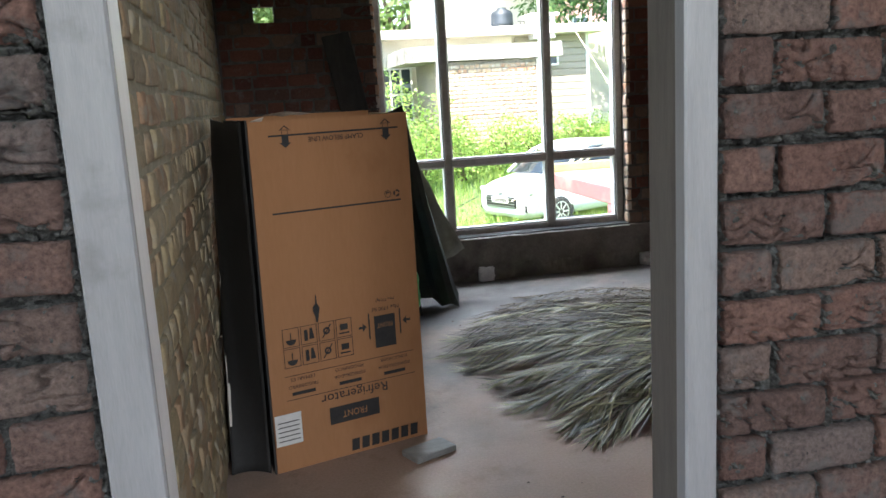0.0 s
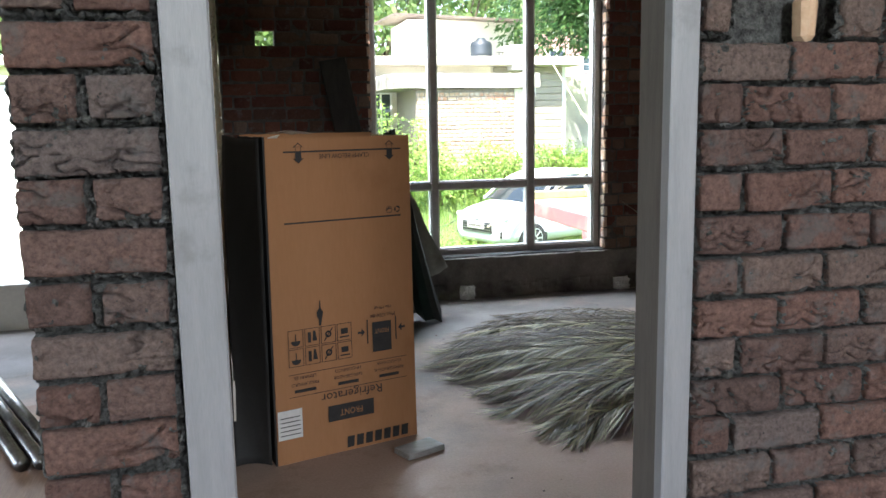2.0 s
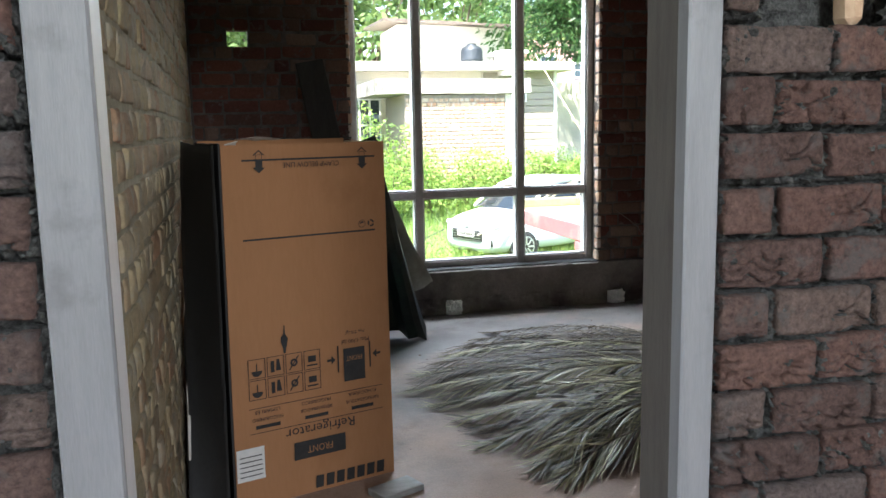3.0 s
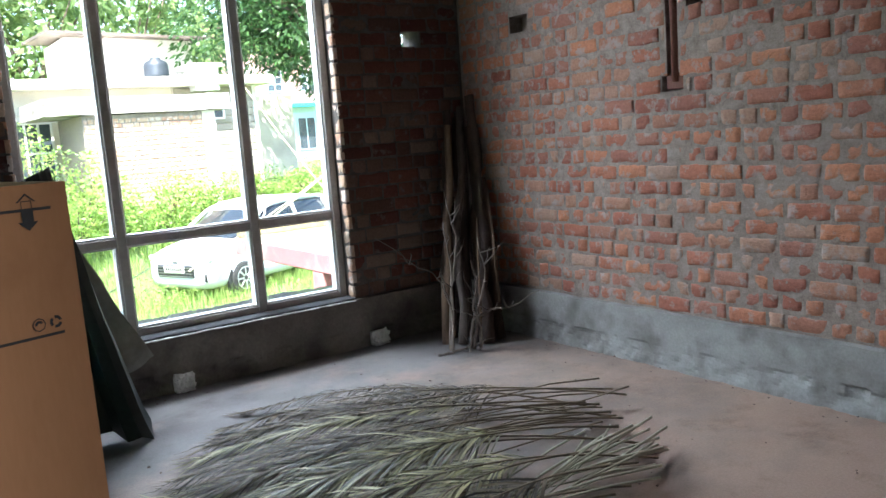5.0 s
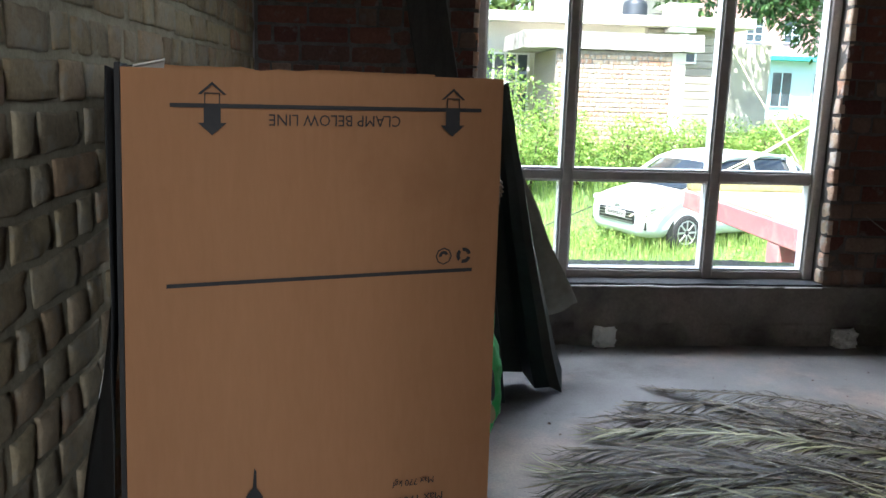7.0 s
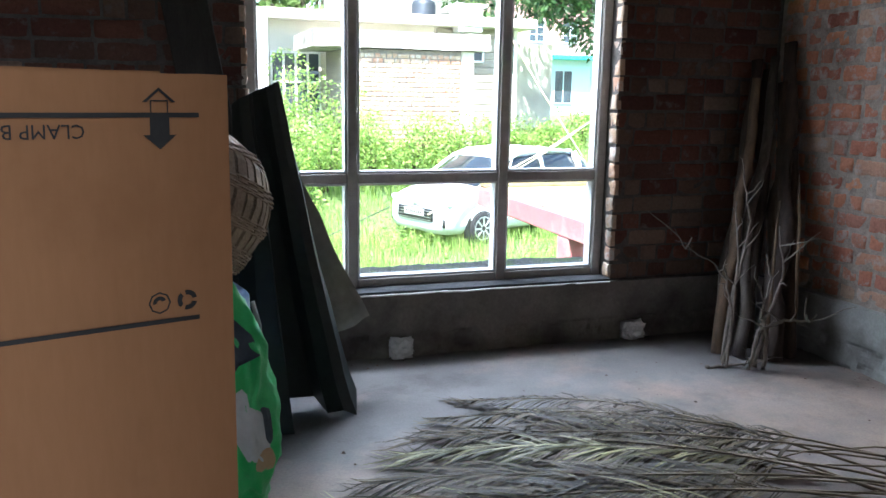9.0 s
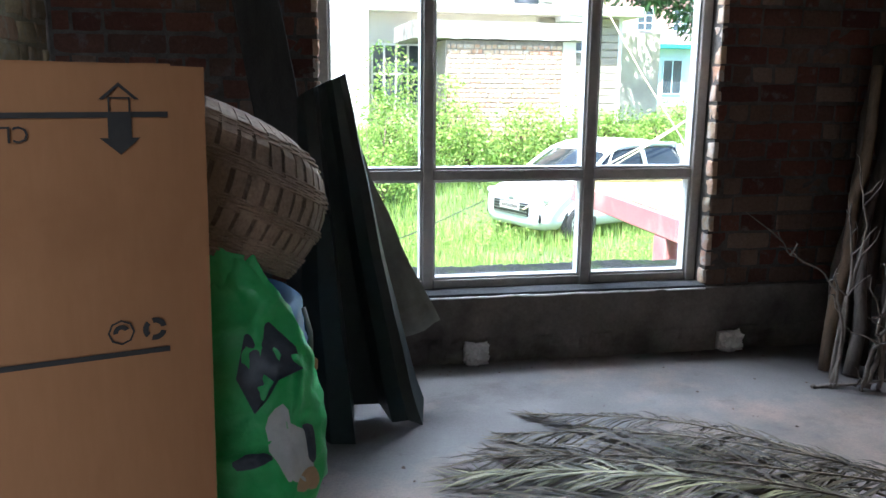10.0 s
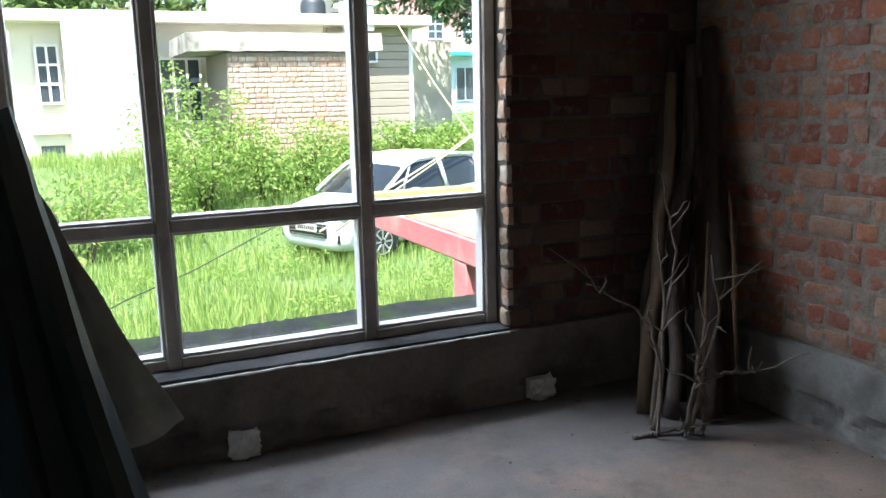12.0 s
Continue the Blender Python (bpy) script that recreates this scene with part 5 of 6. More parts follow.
r = np.random.default_rng(21)
clumps = []
for k in range(520):
    x, y = r.uniform(-3, 9), r.uniform(8.6, 18.0)
    if noise.noise(Vector((x * 0.6, y * 0.6, 9))) > -0.05:
        clumps.append((x, y, ground_z(x, y) + r.uniform(0.05, 0.28), r.uniform(0.10, 0.26)))
vs, fs = leaves(clumps, 1500, 0.055, 0.20, 22, 0.0)
tagged(joined("weeds", vs, fs, M_SHRUB, None, "stuff", "low leafy weeds among the grass"), category="weeds")


def shrub(x, y, h, w, seed, material=M_SHRUB, label="leafy green shrub growing in rough grass", leaf=0.085):
    rng = random.Random(seed)
    z = ground_z(x, y)
    t = thing("shrub", (x, y, z), label, "shrub", "overgrown shrubs")
    centres = []
    bm = bmesh.new()
    for k in range(9):
        a = rng.uniform(0, 6.28)
        q = Vector((x + math.cos(a) * w * rng.uniform(0.1, 0.9), y + math.sin(a) * w * rng.uniform(0.1, 0.7), z + h * rng.uniform(0.45, 1.0)))
        m = Vector((x, y, z)).lerp(q, 0.5) + Vector((rng.uniform(-0.1, 0.1), rng.uniform(-0.1, 0.1), 0.1))
        tube(bm, [(x + rng.uniform(-0.1, 0.1), y, z - 0.05), m, q], [0.018, 0.012, 0.005], 5)
        centres += [(q.x, q.y, q.z, rng.uniform(0.22, 0.40)), (m.x, m.y, m.z + 0.1, rng.uniform(0.22, 0.38)), (x + rng.uniform(-w, w), y + rng.uniform(-w, w) * 0.6, z + rng.uniform(0.1, 0.45) * h, rng.uniform(0.22, 0.40))]
    part("stems", bm, M_TRUNK, t, smooth=True, world=True)
    vs, fs = leaves(centres, 760, leaf, 0.22, seed)
    joined("foliage", vs, fs, material, t)


for k, (x, y, h, w) in enumerate([(0.2, 15.4, 1.9, 0.9), (1.3, 16.2, 2.0, 0.9), (-1.0, 16.0, 2.1, 1.0), (2.4, 16.8, 2.3, 0.9), (3.3, 17.4, 1.9, 0.9), (4.3, 17.6, 1.7, 0.8), (5.2, 17.9, 1.5, 0.8), (6.3, 18.2, 1.3, 0.7), (7.4, 18.6, 1.1, 0.7), (8.6, 18.8, 1.0, 0.7), (-2.2, 17.5, 2.4, 1.1), (9.8, 19.5, 1.0, 0.8), (2.9, 18.4, 2.9, 0.7), (11.2, 20.5, 1.1, 0.8), (3.9, 18.5, 1.9, 0.7)]):
    shrub(x, y, h * 0.72, w, 200 + k)


def tree(x, y, trunk_h, crown, seed, material, leaf, per, label, long=0.16):
    """A tapered trunk, limbs to each clump, and clumps of leaves; crown rows are (x, y, z, radius)."""
    z = ground_z(x, y)
    t = thing("tree", (x, y, z), label, "tree")
    bm = bmesh.new()
    fork = Vector((x + 0.2, y, z + trunk_h))
    tube(bm, [(x, y, z - 0.2), (x + 0.1, y + 0.05, z + trunk_h * 0.5), fork], [0.30, 0.24, 0.20], 10)
    part("trunk", bm, M_TRUNK, t, smooth=True, world=True)
    bm = bmesh.new()
    for c in crown:
        q = Vector(c[:3])
        tube(bm, [fork, fork.lerp(q, 0.55) + Vector((0, 0, 0.5)), q], [0.11, 0.07, 0.03], 6)
    part("limbs", bm, M_TRUNK, t, smooth=True, world=True)
    vs, fs = leaves(crown, per, leaf, long, seed, 0.5)
    joined("crown", vs, fs, material, t)


rng = random.Random(77)
crown = [(13.2 + rng.uniform(-3.6, 3.6), 25 + rng.uniform(-2.4, 2.4), rng.uniform(3.9, 9.5), rng.uniform(0.9, 1.5)) for k in range(46)]
crown += [(10.6 + rng.uniform(-1.6, 1.6), 23.8 + rng.uniform(-0.6, 0.8), rng.uniform(4.6, 8.5), rng.uniform(0.7, 1.1)) for k in range(22)]
crown += [(9.6, 23.6, 5.2, 0.8), (9.0, 23.8, 5.9, 0.8), (10.2, 23.6, 4.4, 0.8), (10.8, 23.4, 3.8, 0.8), (11.4, 23.4, 3.4, 0.7), (8.6, 24.0, 6.6, 0.8), (10.0, 23.6, 6.4, 0.9)]
crown += [(rng.uniform(9.2, 13.2), 23.6 + rng.uniform(-0.4, 0.6), 0.0, rng.uniform(0.5, 0.8)) for k in range(26)]
crown = [(x, y, z if z > 0 else 5.2 - 0.62 * (x - 8.6) + rng.uniform(0.0, 1.2), w) for x, y, z, w in crown]
tree(13.8, 25.2, 3.2, crown, 5, M_TREE, 0.24, 210, "large dark green broad-leaved tree with drooping foliage")
for k, (x, y, h, w) in enumerate([(7.5, 44, 9.5, 4.0), (13, 48, 10.5, 4.5), (2, 46, 10, 4.5), (-3, 42, 9.5, 4.2), (19, 50, 9, 4.5), (26, 58, 11, 5), (-9, 40, 10, 4.5)]):
    rng = random.Random(300 + k)
    crown = [(x + rng.gauss(0, w * 0.45), y + rng.gauss(0, w * 0.35), h * rng.uniform(0.42, 1.0), rng.uniform(1.0, 1.9)) for q in range(26)]
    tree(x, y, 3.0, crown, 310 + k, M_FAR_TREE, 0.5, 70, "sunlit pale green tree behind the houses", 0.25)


# ---- houses ----
def far_window(house, x0, x1, y, z0, z1, cols, rows, frame_mat=M_WHITE_WALL):
    w = thing("window", (0, 0, 0))
    w.parent = house
    w.matrix_parent_inverse = house.matrix_basis.inverted()
    tagged(w, "white-framed window with dark panes")
    fw = 0.05
    part("pane", boxes(((x0, y - 0.02, z0), (x1, y + 0.02, z1))), M_DARK_PANE, w)
    for i in range(cols + 1):
        x = x0 + (x1 - x0) * i / cols
        part("window_frame", boxes(((x - fw / 2, y - 0.06, z0 - fw / 2), (x + fw / 2, y - 0.021, z1 + fw / 2))), frame_mat, w)
    for j in range(rows + 1):
        z = z0 + (z1 - z0) * j / rows
        part("window_frame", boxes(((x0 + fw / 2, y - 0.055, z - fw / 2), (x1 - fw / 2, y - 0.0215, z + fw / 2))), frame_mat, w)


shed = thing("brick_shed", (5.5, 20, 0), "low brick shed with a stained concrete roof slab", "shed")
part("wall", boxes(((4.10, 19.02, -0.6), (6.80, 21.4, 2.24))), M_MORTAR, shed, "brick wall in wide mortar joints", world=True)
part("corner_pillar", boxes(((6.56, 18.985, -0.6), (6.84, 19.25, 2.24))), M_CREAM, shed, "cream rendered corner", world=True)
part("roof_slab", sheet(lambda u, v: Vector((3.40 + 3.75 * u, 18.88 + 2.7 * v, 2.60)) + jolt((u * 8, v * 3, 1), 3, 0.02), 60, 20, 0.34), M_SLAB, shed, "stained concrete slab", world=True)
SHED_FACE = Face((0, 19.0, 0), 0)
SHED_WALL = shed.children[0]

bungalow = thing("bungalow", (4, 24, 0), "cream flat-roofed bungalow with siding and a white porch block", "house")
part("wall", boxes(((-9.0, 22.0, -0.8), (6.9, 27.5, 2.97))), M_CREAM, bungalow, "cream painted wall", world=True)
part("siding_wall", boxes(((6.92, 22.0, -0.6), (9.06, 27.4, 2.97))), M_CREAM, bungalow, world=True)
for k in range(13):
    z = 0.55 + k * 0.185
    part("siding_board", boxes(((6.95, 21.94, z), (9.00, 21.998, z + 0.172)), bevel=0.01), M_SIDING, bungalow, "beige siding board", world=True)
part("corner_board", boxes(((9.0, 21.93, 0.0), (9.10, 22.05, 2.97))), M_WHITE_WALL, bungalow, world=True)
part("roof", boxes(((-9.4, 21.45, 2.97), (9.42, 28.0, 3.20)), bevel=0.02), M_CREAM, bungalow, "flat cream roof edge", world=True)
part("porch_block", boxes(((1.35, 20.6, -0.8), (2.70, 21.99, 2.965))), M_WHITE_WALL, bungalow, "white projecting block", world=True)
part("chimney", boxes(((7.36, 21.5, 2.84), (7.98, 22.2, 3.42)), ((7.26, 21.42, 3.42), (8.08, 22.3, 3.50)), bevel=0.015), M_WHITE_WALL, bungalow, "white chimney block", world=True)
far_window(bungalow, 0.83, 1.24, 21.97, 1.37, 2.53, 2, 3)
far_window(bungalow, 2.92, 4.05, 21.97, 0.9, 2.25, 4, 2)
far_window(bungalow, 7.75, 8.15, 21.92, 2.16, 2.42, 1, 1)
part("ledge", boxes(((0.6, 21.85, 0.75), (1.34, 21.995, 0.82))), M_WHITE_WALL, bungalow, world=True)
part("lower_opening", boxes(((0.75, 21.975, 0.1), (1.2, 21.996, 0.5))), M_DARK_PANE, bungalow, "dark lower opening", world=True)

upper = thing("upper_storey", (7.7, 29, 3.2), "white rooftop room under a rusty tin roof", "house")
part("wall", boxes(((5.80, 28.0, 3.0), (9.63, 31.0, 4.95))), M_WHITE_WALL, upper, world=True)
bm = bmesh.new()
box(bm, (-2.35, -2.0, 0), (2.35, 2.0, 0.09), 0.01, Matrix.Translation((7.56, 29.3, 4.97)) @ Euler((radians(2), radians(2.0), 0)).to_matrix().to_4x4())
part("roof", bm, M_TIN, upper, "thin rusty overhanging roof", world=True)
part("base", boxes(((-8.8, 28.01, -0.5), (13.0, 32, 3.02))), M_CREAM, upper, world=True)
tank = thing("water_tank", (8.22, 27.3, 3.2), "black plastic rooftop water tank", "water tank")
bm = bmesh.new()
lathe(bm, [(0.36, 0.0), (0.37, 0.03), (0.37, 0.22), (0.385, 0.25), (0.37, 0.28), (0.37, 0.5), (0.385, 0.53), (0.37, 0.56), (0.37, 0.82), (0.33, 0.92), (0.16, 1.00), (0.15, 1.06)], 28)
part("tank_body", bm, M_TANK, tank, smooth=True)
rail = thing("roof_railing", (9.2, 26.8, 3.2), "thin grey metal rooftop railing", "railing")
for k in range(9):
    bm = bmesh.new()
    tube(bm, [(8.7 + k * 0.14, 26.8, 3.2), (8.7 + k * 0.14, 26.8, 3.75)], 0.014, 5)
    part("post", bm, M_STEEL, rail, world=True)
bm = bmesh.new()
tube(bm, [(8.6, 26.8, 3.75), (10.0, 26.8, 3.75)], 0.016, 5)
part("handrail", bm, M_STEEL, rail, world=True)

blue = thing("blue_house", (21, 47, 0.3), "pale blue house with a turquoise eave", "house")
part("wall", boxes(((17.0, 45.0, -0.2), (30.0, 52, 3.3))), M_FAR_BLUE, blue, world=True)
part("eave", boxes(((16.6, 44.2, 3.3), (30.4, 52.2, 3.52)), bevel=0.02), M_TEAL, blue, "turquoise eave", world=True)
part("upper_wall", boxes(((17.2, 46.0, 3.52), (30.0, 52, 6.4))), M_ROSE, blue, "rose upper wall", world=True)
for x0 in (18.0, 20.1, 22.2, 24.4):
    far_window(blue, x0, x0 + 0.9, 45.98, 4.3, 5.5, 2, 3)
for x0 in (19.2, 21.3, 23.6):
    far_window(blue, x0, x0 + 1.1, 44.98, 0.9, 2.7, 2, 1, M_FAR_BLUE)

garden_wall = thing("garden_wall", (-6.5, 12.6, -1.2), "whitewashed garden wall beyond the neighbouring space", "wall")
part("wall", boxes(((-13.0, 12.5, -1.3), (-1.6, 12.72, 2.1)), bevel=0.02), M_WHITE_WALL, garden_wall, world=True)
part("coping", boxes(((-13.1, 12.44, 2.1), (-1.54, 12.78, 2.2)), bevel=0.02), M_SLAB, garden_wall, world=True)

# pink platform on posts
plat = thing("concrete_platform", (4.5, 9.1, -1.1), "pink-sided concrete platform on posts with a mossy top", "platform")
part("slab", boxes(((3.77, 7.75, 0.19), (5.9, 10.5, 0.385)), bevel=0.012), M_PINK, plat, "pink painted slab", world=True)
part("slab_top", sheet(lambda u, v: Vector((3.80 + 2.07 * u, 7.78 + 2.69 * v, 0.392)) + jolt((u * 4, v * 4, 0), 3, 0.006), 30, 30), M_PLATFORM, plat, "mossy yellowish top", world=True)
part("kerb", boxes(((3.80, 10.36, 0.39), (5.9, 10.5, 0.50)), ((5.76, 7.78, 0.39), (5.9, 10.355, 0.50)), bevel=0.012), M_PLATFORM, plat, world=True)
for x, y in ((3.77, 8.30), (5.65, 8.30), (5.65, 10.2)):
    part("post", boxes(((x + 0.003, y, -1.3), (x + 0.22, y + 0.22, 0.189)), bevel=0.01), M_PINK, plat, world=True)

# bamboo poles and a wire
for a, b, r in (((7.9, 20.5, 3.3), (8.9, 17.8, 0.1), 0.022), ((9.4, 16.5, 1.5), (4.3, 14.0, -0.45), 0.016), ((9.8, 16.8, 1.7), (4.6, 14.2, -0.5), 0.014)):
    t = thing("bamboo_pole", b, "thin pale bamboo pole leaning across the garden", "pole", "bamboo poles")
    bm = bmesh.new()
    m = (Vector(a) + Vector(b)) / 2 - Vector((0, 0, 0.08))
    tube(bm, [b, m, a], [r, r * 0.9, r * 0.7], 6)
    part("cane", bm, M_BAMBOO, t, world=True, smooth=True)
t = thing("wire", (1.2, 11.8, -0.9), "thin dark wire sagging over the grass", "wire")
bm = bmesh.new()
tube(bm, [(0.8, 11.0, -0.75), (1.6, 11.9, -0.62), (2.4, 12.6, -0.52), (3.6, 13.6, -0.25)], 0.008, 5)
part("strand", bm, M_WIRE, t, world=True, smooth=True)


# ---- parked car ----
def parked_car(x, y, z, turn):
    t = thing("car", (x, y, z), "white compact hatchback parked on the grass", "car", turn=turn)
    # local: x runs forward, the front bumper at 0, the tail at -3.77
    stations = [
        (0.00, 0.30, 0.60, 0.62, 0.66), (-0.08, 0.22, 0.74, 0.70, 0.74), (-0.30, 0.20, 0.81, 0.79, 0.84), (-0.70, 0.20, 0.83, 0.86, 0.93), (-1.10, 0.20, 0.83, 0.92, 1.00),
        (-1.40, 0.20, 0.83, 0.95, 0.99), (-2.0, 0.20, 0.83, 0.97, 0.99), (-2.6, 0.20, 0.83, 0.99, 1.01), (-3.1, 0.22, 0.82, 1.01, 1.03), (-3.5, 0.26, 0.78, 1.00, 1.04), (-3.70, 0.34, 0.70, 0.92, 1.00), (-3.77, 0.42, 0.62, 0.80, 0.86)]
    bm = bmesh.new()
    rings = []
    for sx, zb, w, zs, zt in stations:
        ring = [(0, zb), (w * 0.80, zb), (w * 0.97, zb + 0.10), (w, zb + (zs - zb) * 0.45), (w * 0.985, zb + (zs - zb) * 0.80), (w * 0.93, zs), (w * 0.80, zs + (zt - zs) * 0.65), (w * 0.40, zt), (0, zt + 0.015)]
        pts = ring + [(-a, b) for a, b in ring[-2:0:-1]]
        rings.append([bm.verts.new((sx, a, b)) for a, b in pts])
    k = len(rings[0])
    for r0, r1 in zip(rings, rings[1:]):
        for i in range(k):
            bm.faces.new((r0[i], r0[(i + 1) % k], r1[(i + 1) % k], r1[i]))
    bm.faces.new(rings[0]), bm.faces.new(rings[-1][::-1])
    bmesh.ops.recalc_face_normals(bm, faces=bm.faces[:])
    bmesh.ops.subdivide_edges(bm, edges=bm.edges[:], cuts=1, smooth=0.5, use_grid_fill=True)
    part("body", bm, M_PAINT, t, smooth=True)
    # glasshouse
    cab = [(-0.82, 0.97, 0.70, 0.975), (-1.08, 0.97, 0.725, 1.15), (-1.42, 0.97, 0.70, 1.39), (-1.70, 0.97, 0.68, 1.49), (-2.3, 0.97, 0.67, 1.535), (-2.95, 0.99, 0.66, 1.515), (-3.40, 1.0, 0.63, 1.43), (-3.64, 1.0, 0.60, 1.20), (-3.72, 1.0, 0.56, 1.01)]
    bm = bmesh.new()
    rings = []
    for sx, zb, w, zt in cab:
        h = zt - zb
        ring = [(0.80 - (0.80 - w) * 0.1, zb), (0.80 - (0.80 - w) * 0.5 - 0.02, zb + h * 0.5), (w - 0.03, zb + h * 0.86), (w * 0.80, zb + h * 0.98), (0, zb + h * 1.02)]
        pts = ring + [(-a, b) for a, b in ring[-2::-1]]
        rings.append([bm.verts.new((sx, a, b)) for a, b in pts])
    k = len(rings[0])
    for n, (r0, r1) in enumerate(zip(rings, rings[1:])):
        for i in range(k - 1):
            f = bm.faces.new((r0[i], r0[i + 1], r1[i + 1], r1[i]))
            mid = 2 <= i <= k - 4
            f.material_index = 1 if (mid and 2 <= n <= 5) else 0
    bmesh.ops.recalc_face_normals(bm, faces=bm.faces[:])
    cabin = part("cabin", bm, M_CAR_GLASS, t, "dark tinted windows and roof", smooth=True)
    cabin.data.materials.append(M_PAINT)
    for s in (-1, 1):
        for pts, r in (([(-0.82, 0.775, 0.970), (-1.08, 0.755, 1.15), (-1.44, 0.695, 1.38), (-1.75, 0.655, 1.475), (-2.4, 0.64, 1.505), (-3.1, 0.62, 1.475), (-3.52, 0.60, 1.27), (-3.70, 0.60, 1.02)], 0.032), ([(-2.28, 0.80, 0.98), (-2.24, 0.735, 1.25), (-2.22, 0.655, 1.495)], 0.040), ([(-3.15, 0.78, 1.0), (-3.25, 0.70, 1.22), (-3.18, 0.63, 1.45)], 0.07), ([(-1.26, 0.79, 0.97), (-1.40, 0.745, 1.18), (-1.54, 0.69, 1.40)], 0.018)):
            bm = bmesh.new()
            tube(bm, [(a, s * b, c) for a, b, c in pts], r, 8)
            part("pillar", bm, M_PAINT, t, smooth=True)
        bm = bmesh.new()
        box(bm, (-1.50, 0.86, 0.94), (-1.36, 1.02, 1.06), 0.035, Matrix.Diagonal((1, s, 1, 1)), 3)
        part("wing_mirror", bm, M_PAINT, t, smooth=True)
        for hx in (-1.98, -2.85):
            bm = bmesh.new()
            box(bm, (hx - 0.10, 0.815, 0.83), (hx + 0.10, 0.862, 0.865), 0.012, Matrix.Diagonal((1, s, 1, 1)))
            part("door_handle", bm, M_ALLOY, t)
        for wx in (-0.76, -3.19):
            bm = bmesh.new()
            lathe(bm, [(0.36, -0.12), (0.365, 0.0), (0.345, 0.012)], 28, Matrix.Translation((wx, s * 0.815, 0.30)) @ Euler((radians(-90 * s), 0, 0)).to_matrix().to_4x4())
            part("wheel_arch", bm, M_GRILLE, t, smooth=False)
            wheel = new("wheel")
            wheel.parent = t
            bm = bmesh.new()
            m = Matrix.Translation((wx, s * 0.80, 0.29)) @ Euler((radians(-90 * s), 0, 0)).to_matrix().to_4x4()
            lathe(bm, [(0.20, -0.14), (0.27, -0.14), (0.292, -0.11), (0.292, 0.03), (0.275, 0.05), (0.20, 0.055)], 30, m)
            part("tyre", bm, M_TYRE, wheel, smooth=True)
            bm = bmesh.new()
            lathe(bm, [(0.19, 0.03), (0.20, 0.058), (0.185, 0.060), (0.17, 0.035), (0.05, 0.050), (0.01, 0.052)], 30, m)
            for q in range(8):
                box(bm, (0.04, -0.016, 0.040), (0.185, 0.016, 0.060), 0.004, m @ Euler((0, 0, q * math.pi / 4)).to_matrix().to_4x4())
            part("rim", bm, M_ALLOY, wheel)
        bm = bmesh.new()
        box(bm, (-0.36, 0.50, 0.66), (-0.06, 0.765, 0.765), 0.045, Matrix.Diagonal((1, s, 1, 1)), 3)
        part("headlight", bm, M_LIGHT, t, "clear headlight", smooth=True)
        bm = bmesh.new()
        lathe(bm, [(0.075, 0), (0.07, 0.02), (0.05, 0.03)], 18, Matrix.Translation((-0.09, s * 0.61, 0.40)) @ Euler((0, radians(72), radians(18 * s))).to_matrix().to_4x4())
        part("fog_lamp", bm, M_LIGHT, t, "round fog lamp", smooth=True)
        bm = bmesh.new()
        box(bm, (-0.10, 0.50, 0.33), (-0.025, 0.70, 0.49), 0.02, Matrix.Diagonal((1, s, 1, 1)))
        part("fog_lamp_surround", bm, M_GRILLE, t)
    bm = bmesh.new()
    box(bm, (-0.06, -0.46, 0.40), (0.022, 0.46, 0.62), 0.03, None, 2)
    part("grille", bm, M_GRILLE, t, "black hexagonal grille")
    for q in range(4):
        part("grille_bar", boxes(((0.020, -0.42, 0.425 + q * 0.05), (0.030, 0.42, 0.433 + q * 0.05))), M_ALLOY, t)
    part("number_plate", boxes(((0.028, -0.25, 0.49), (0.040, 0.25, 0.60)), bevel=0.004), M_LABEL, t, "white number plate")
    part("plate_characters", boxes(*[((0.040, -0.20 + q * 0.052, 0.515), (0.0425, -0.165 + q * 0.052, 0.575)) for q in range(8)]), M_INK, t, "dark plate characters")
    part("emblem", boxes(((-0.03, -0.07, 0.655), (0.012, 0.07, 0.70)), bevel=0.01), M_ALLOY, t, "chrome badge")
    part("bonnet_line", boxes(((-0.05, -0.40, 0.640), (0.004, 0.40, 0.648))), M_GRILLE, t)
    return t


parked_car(4.43, 15.1, -1.09, 202.5)


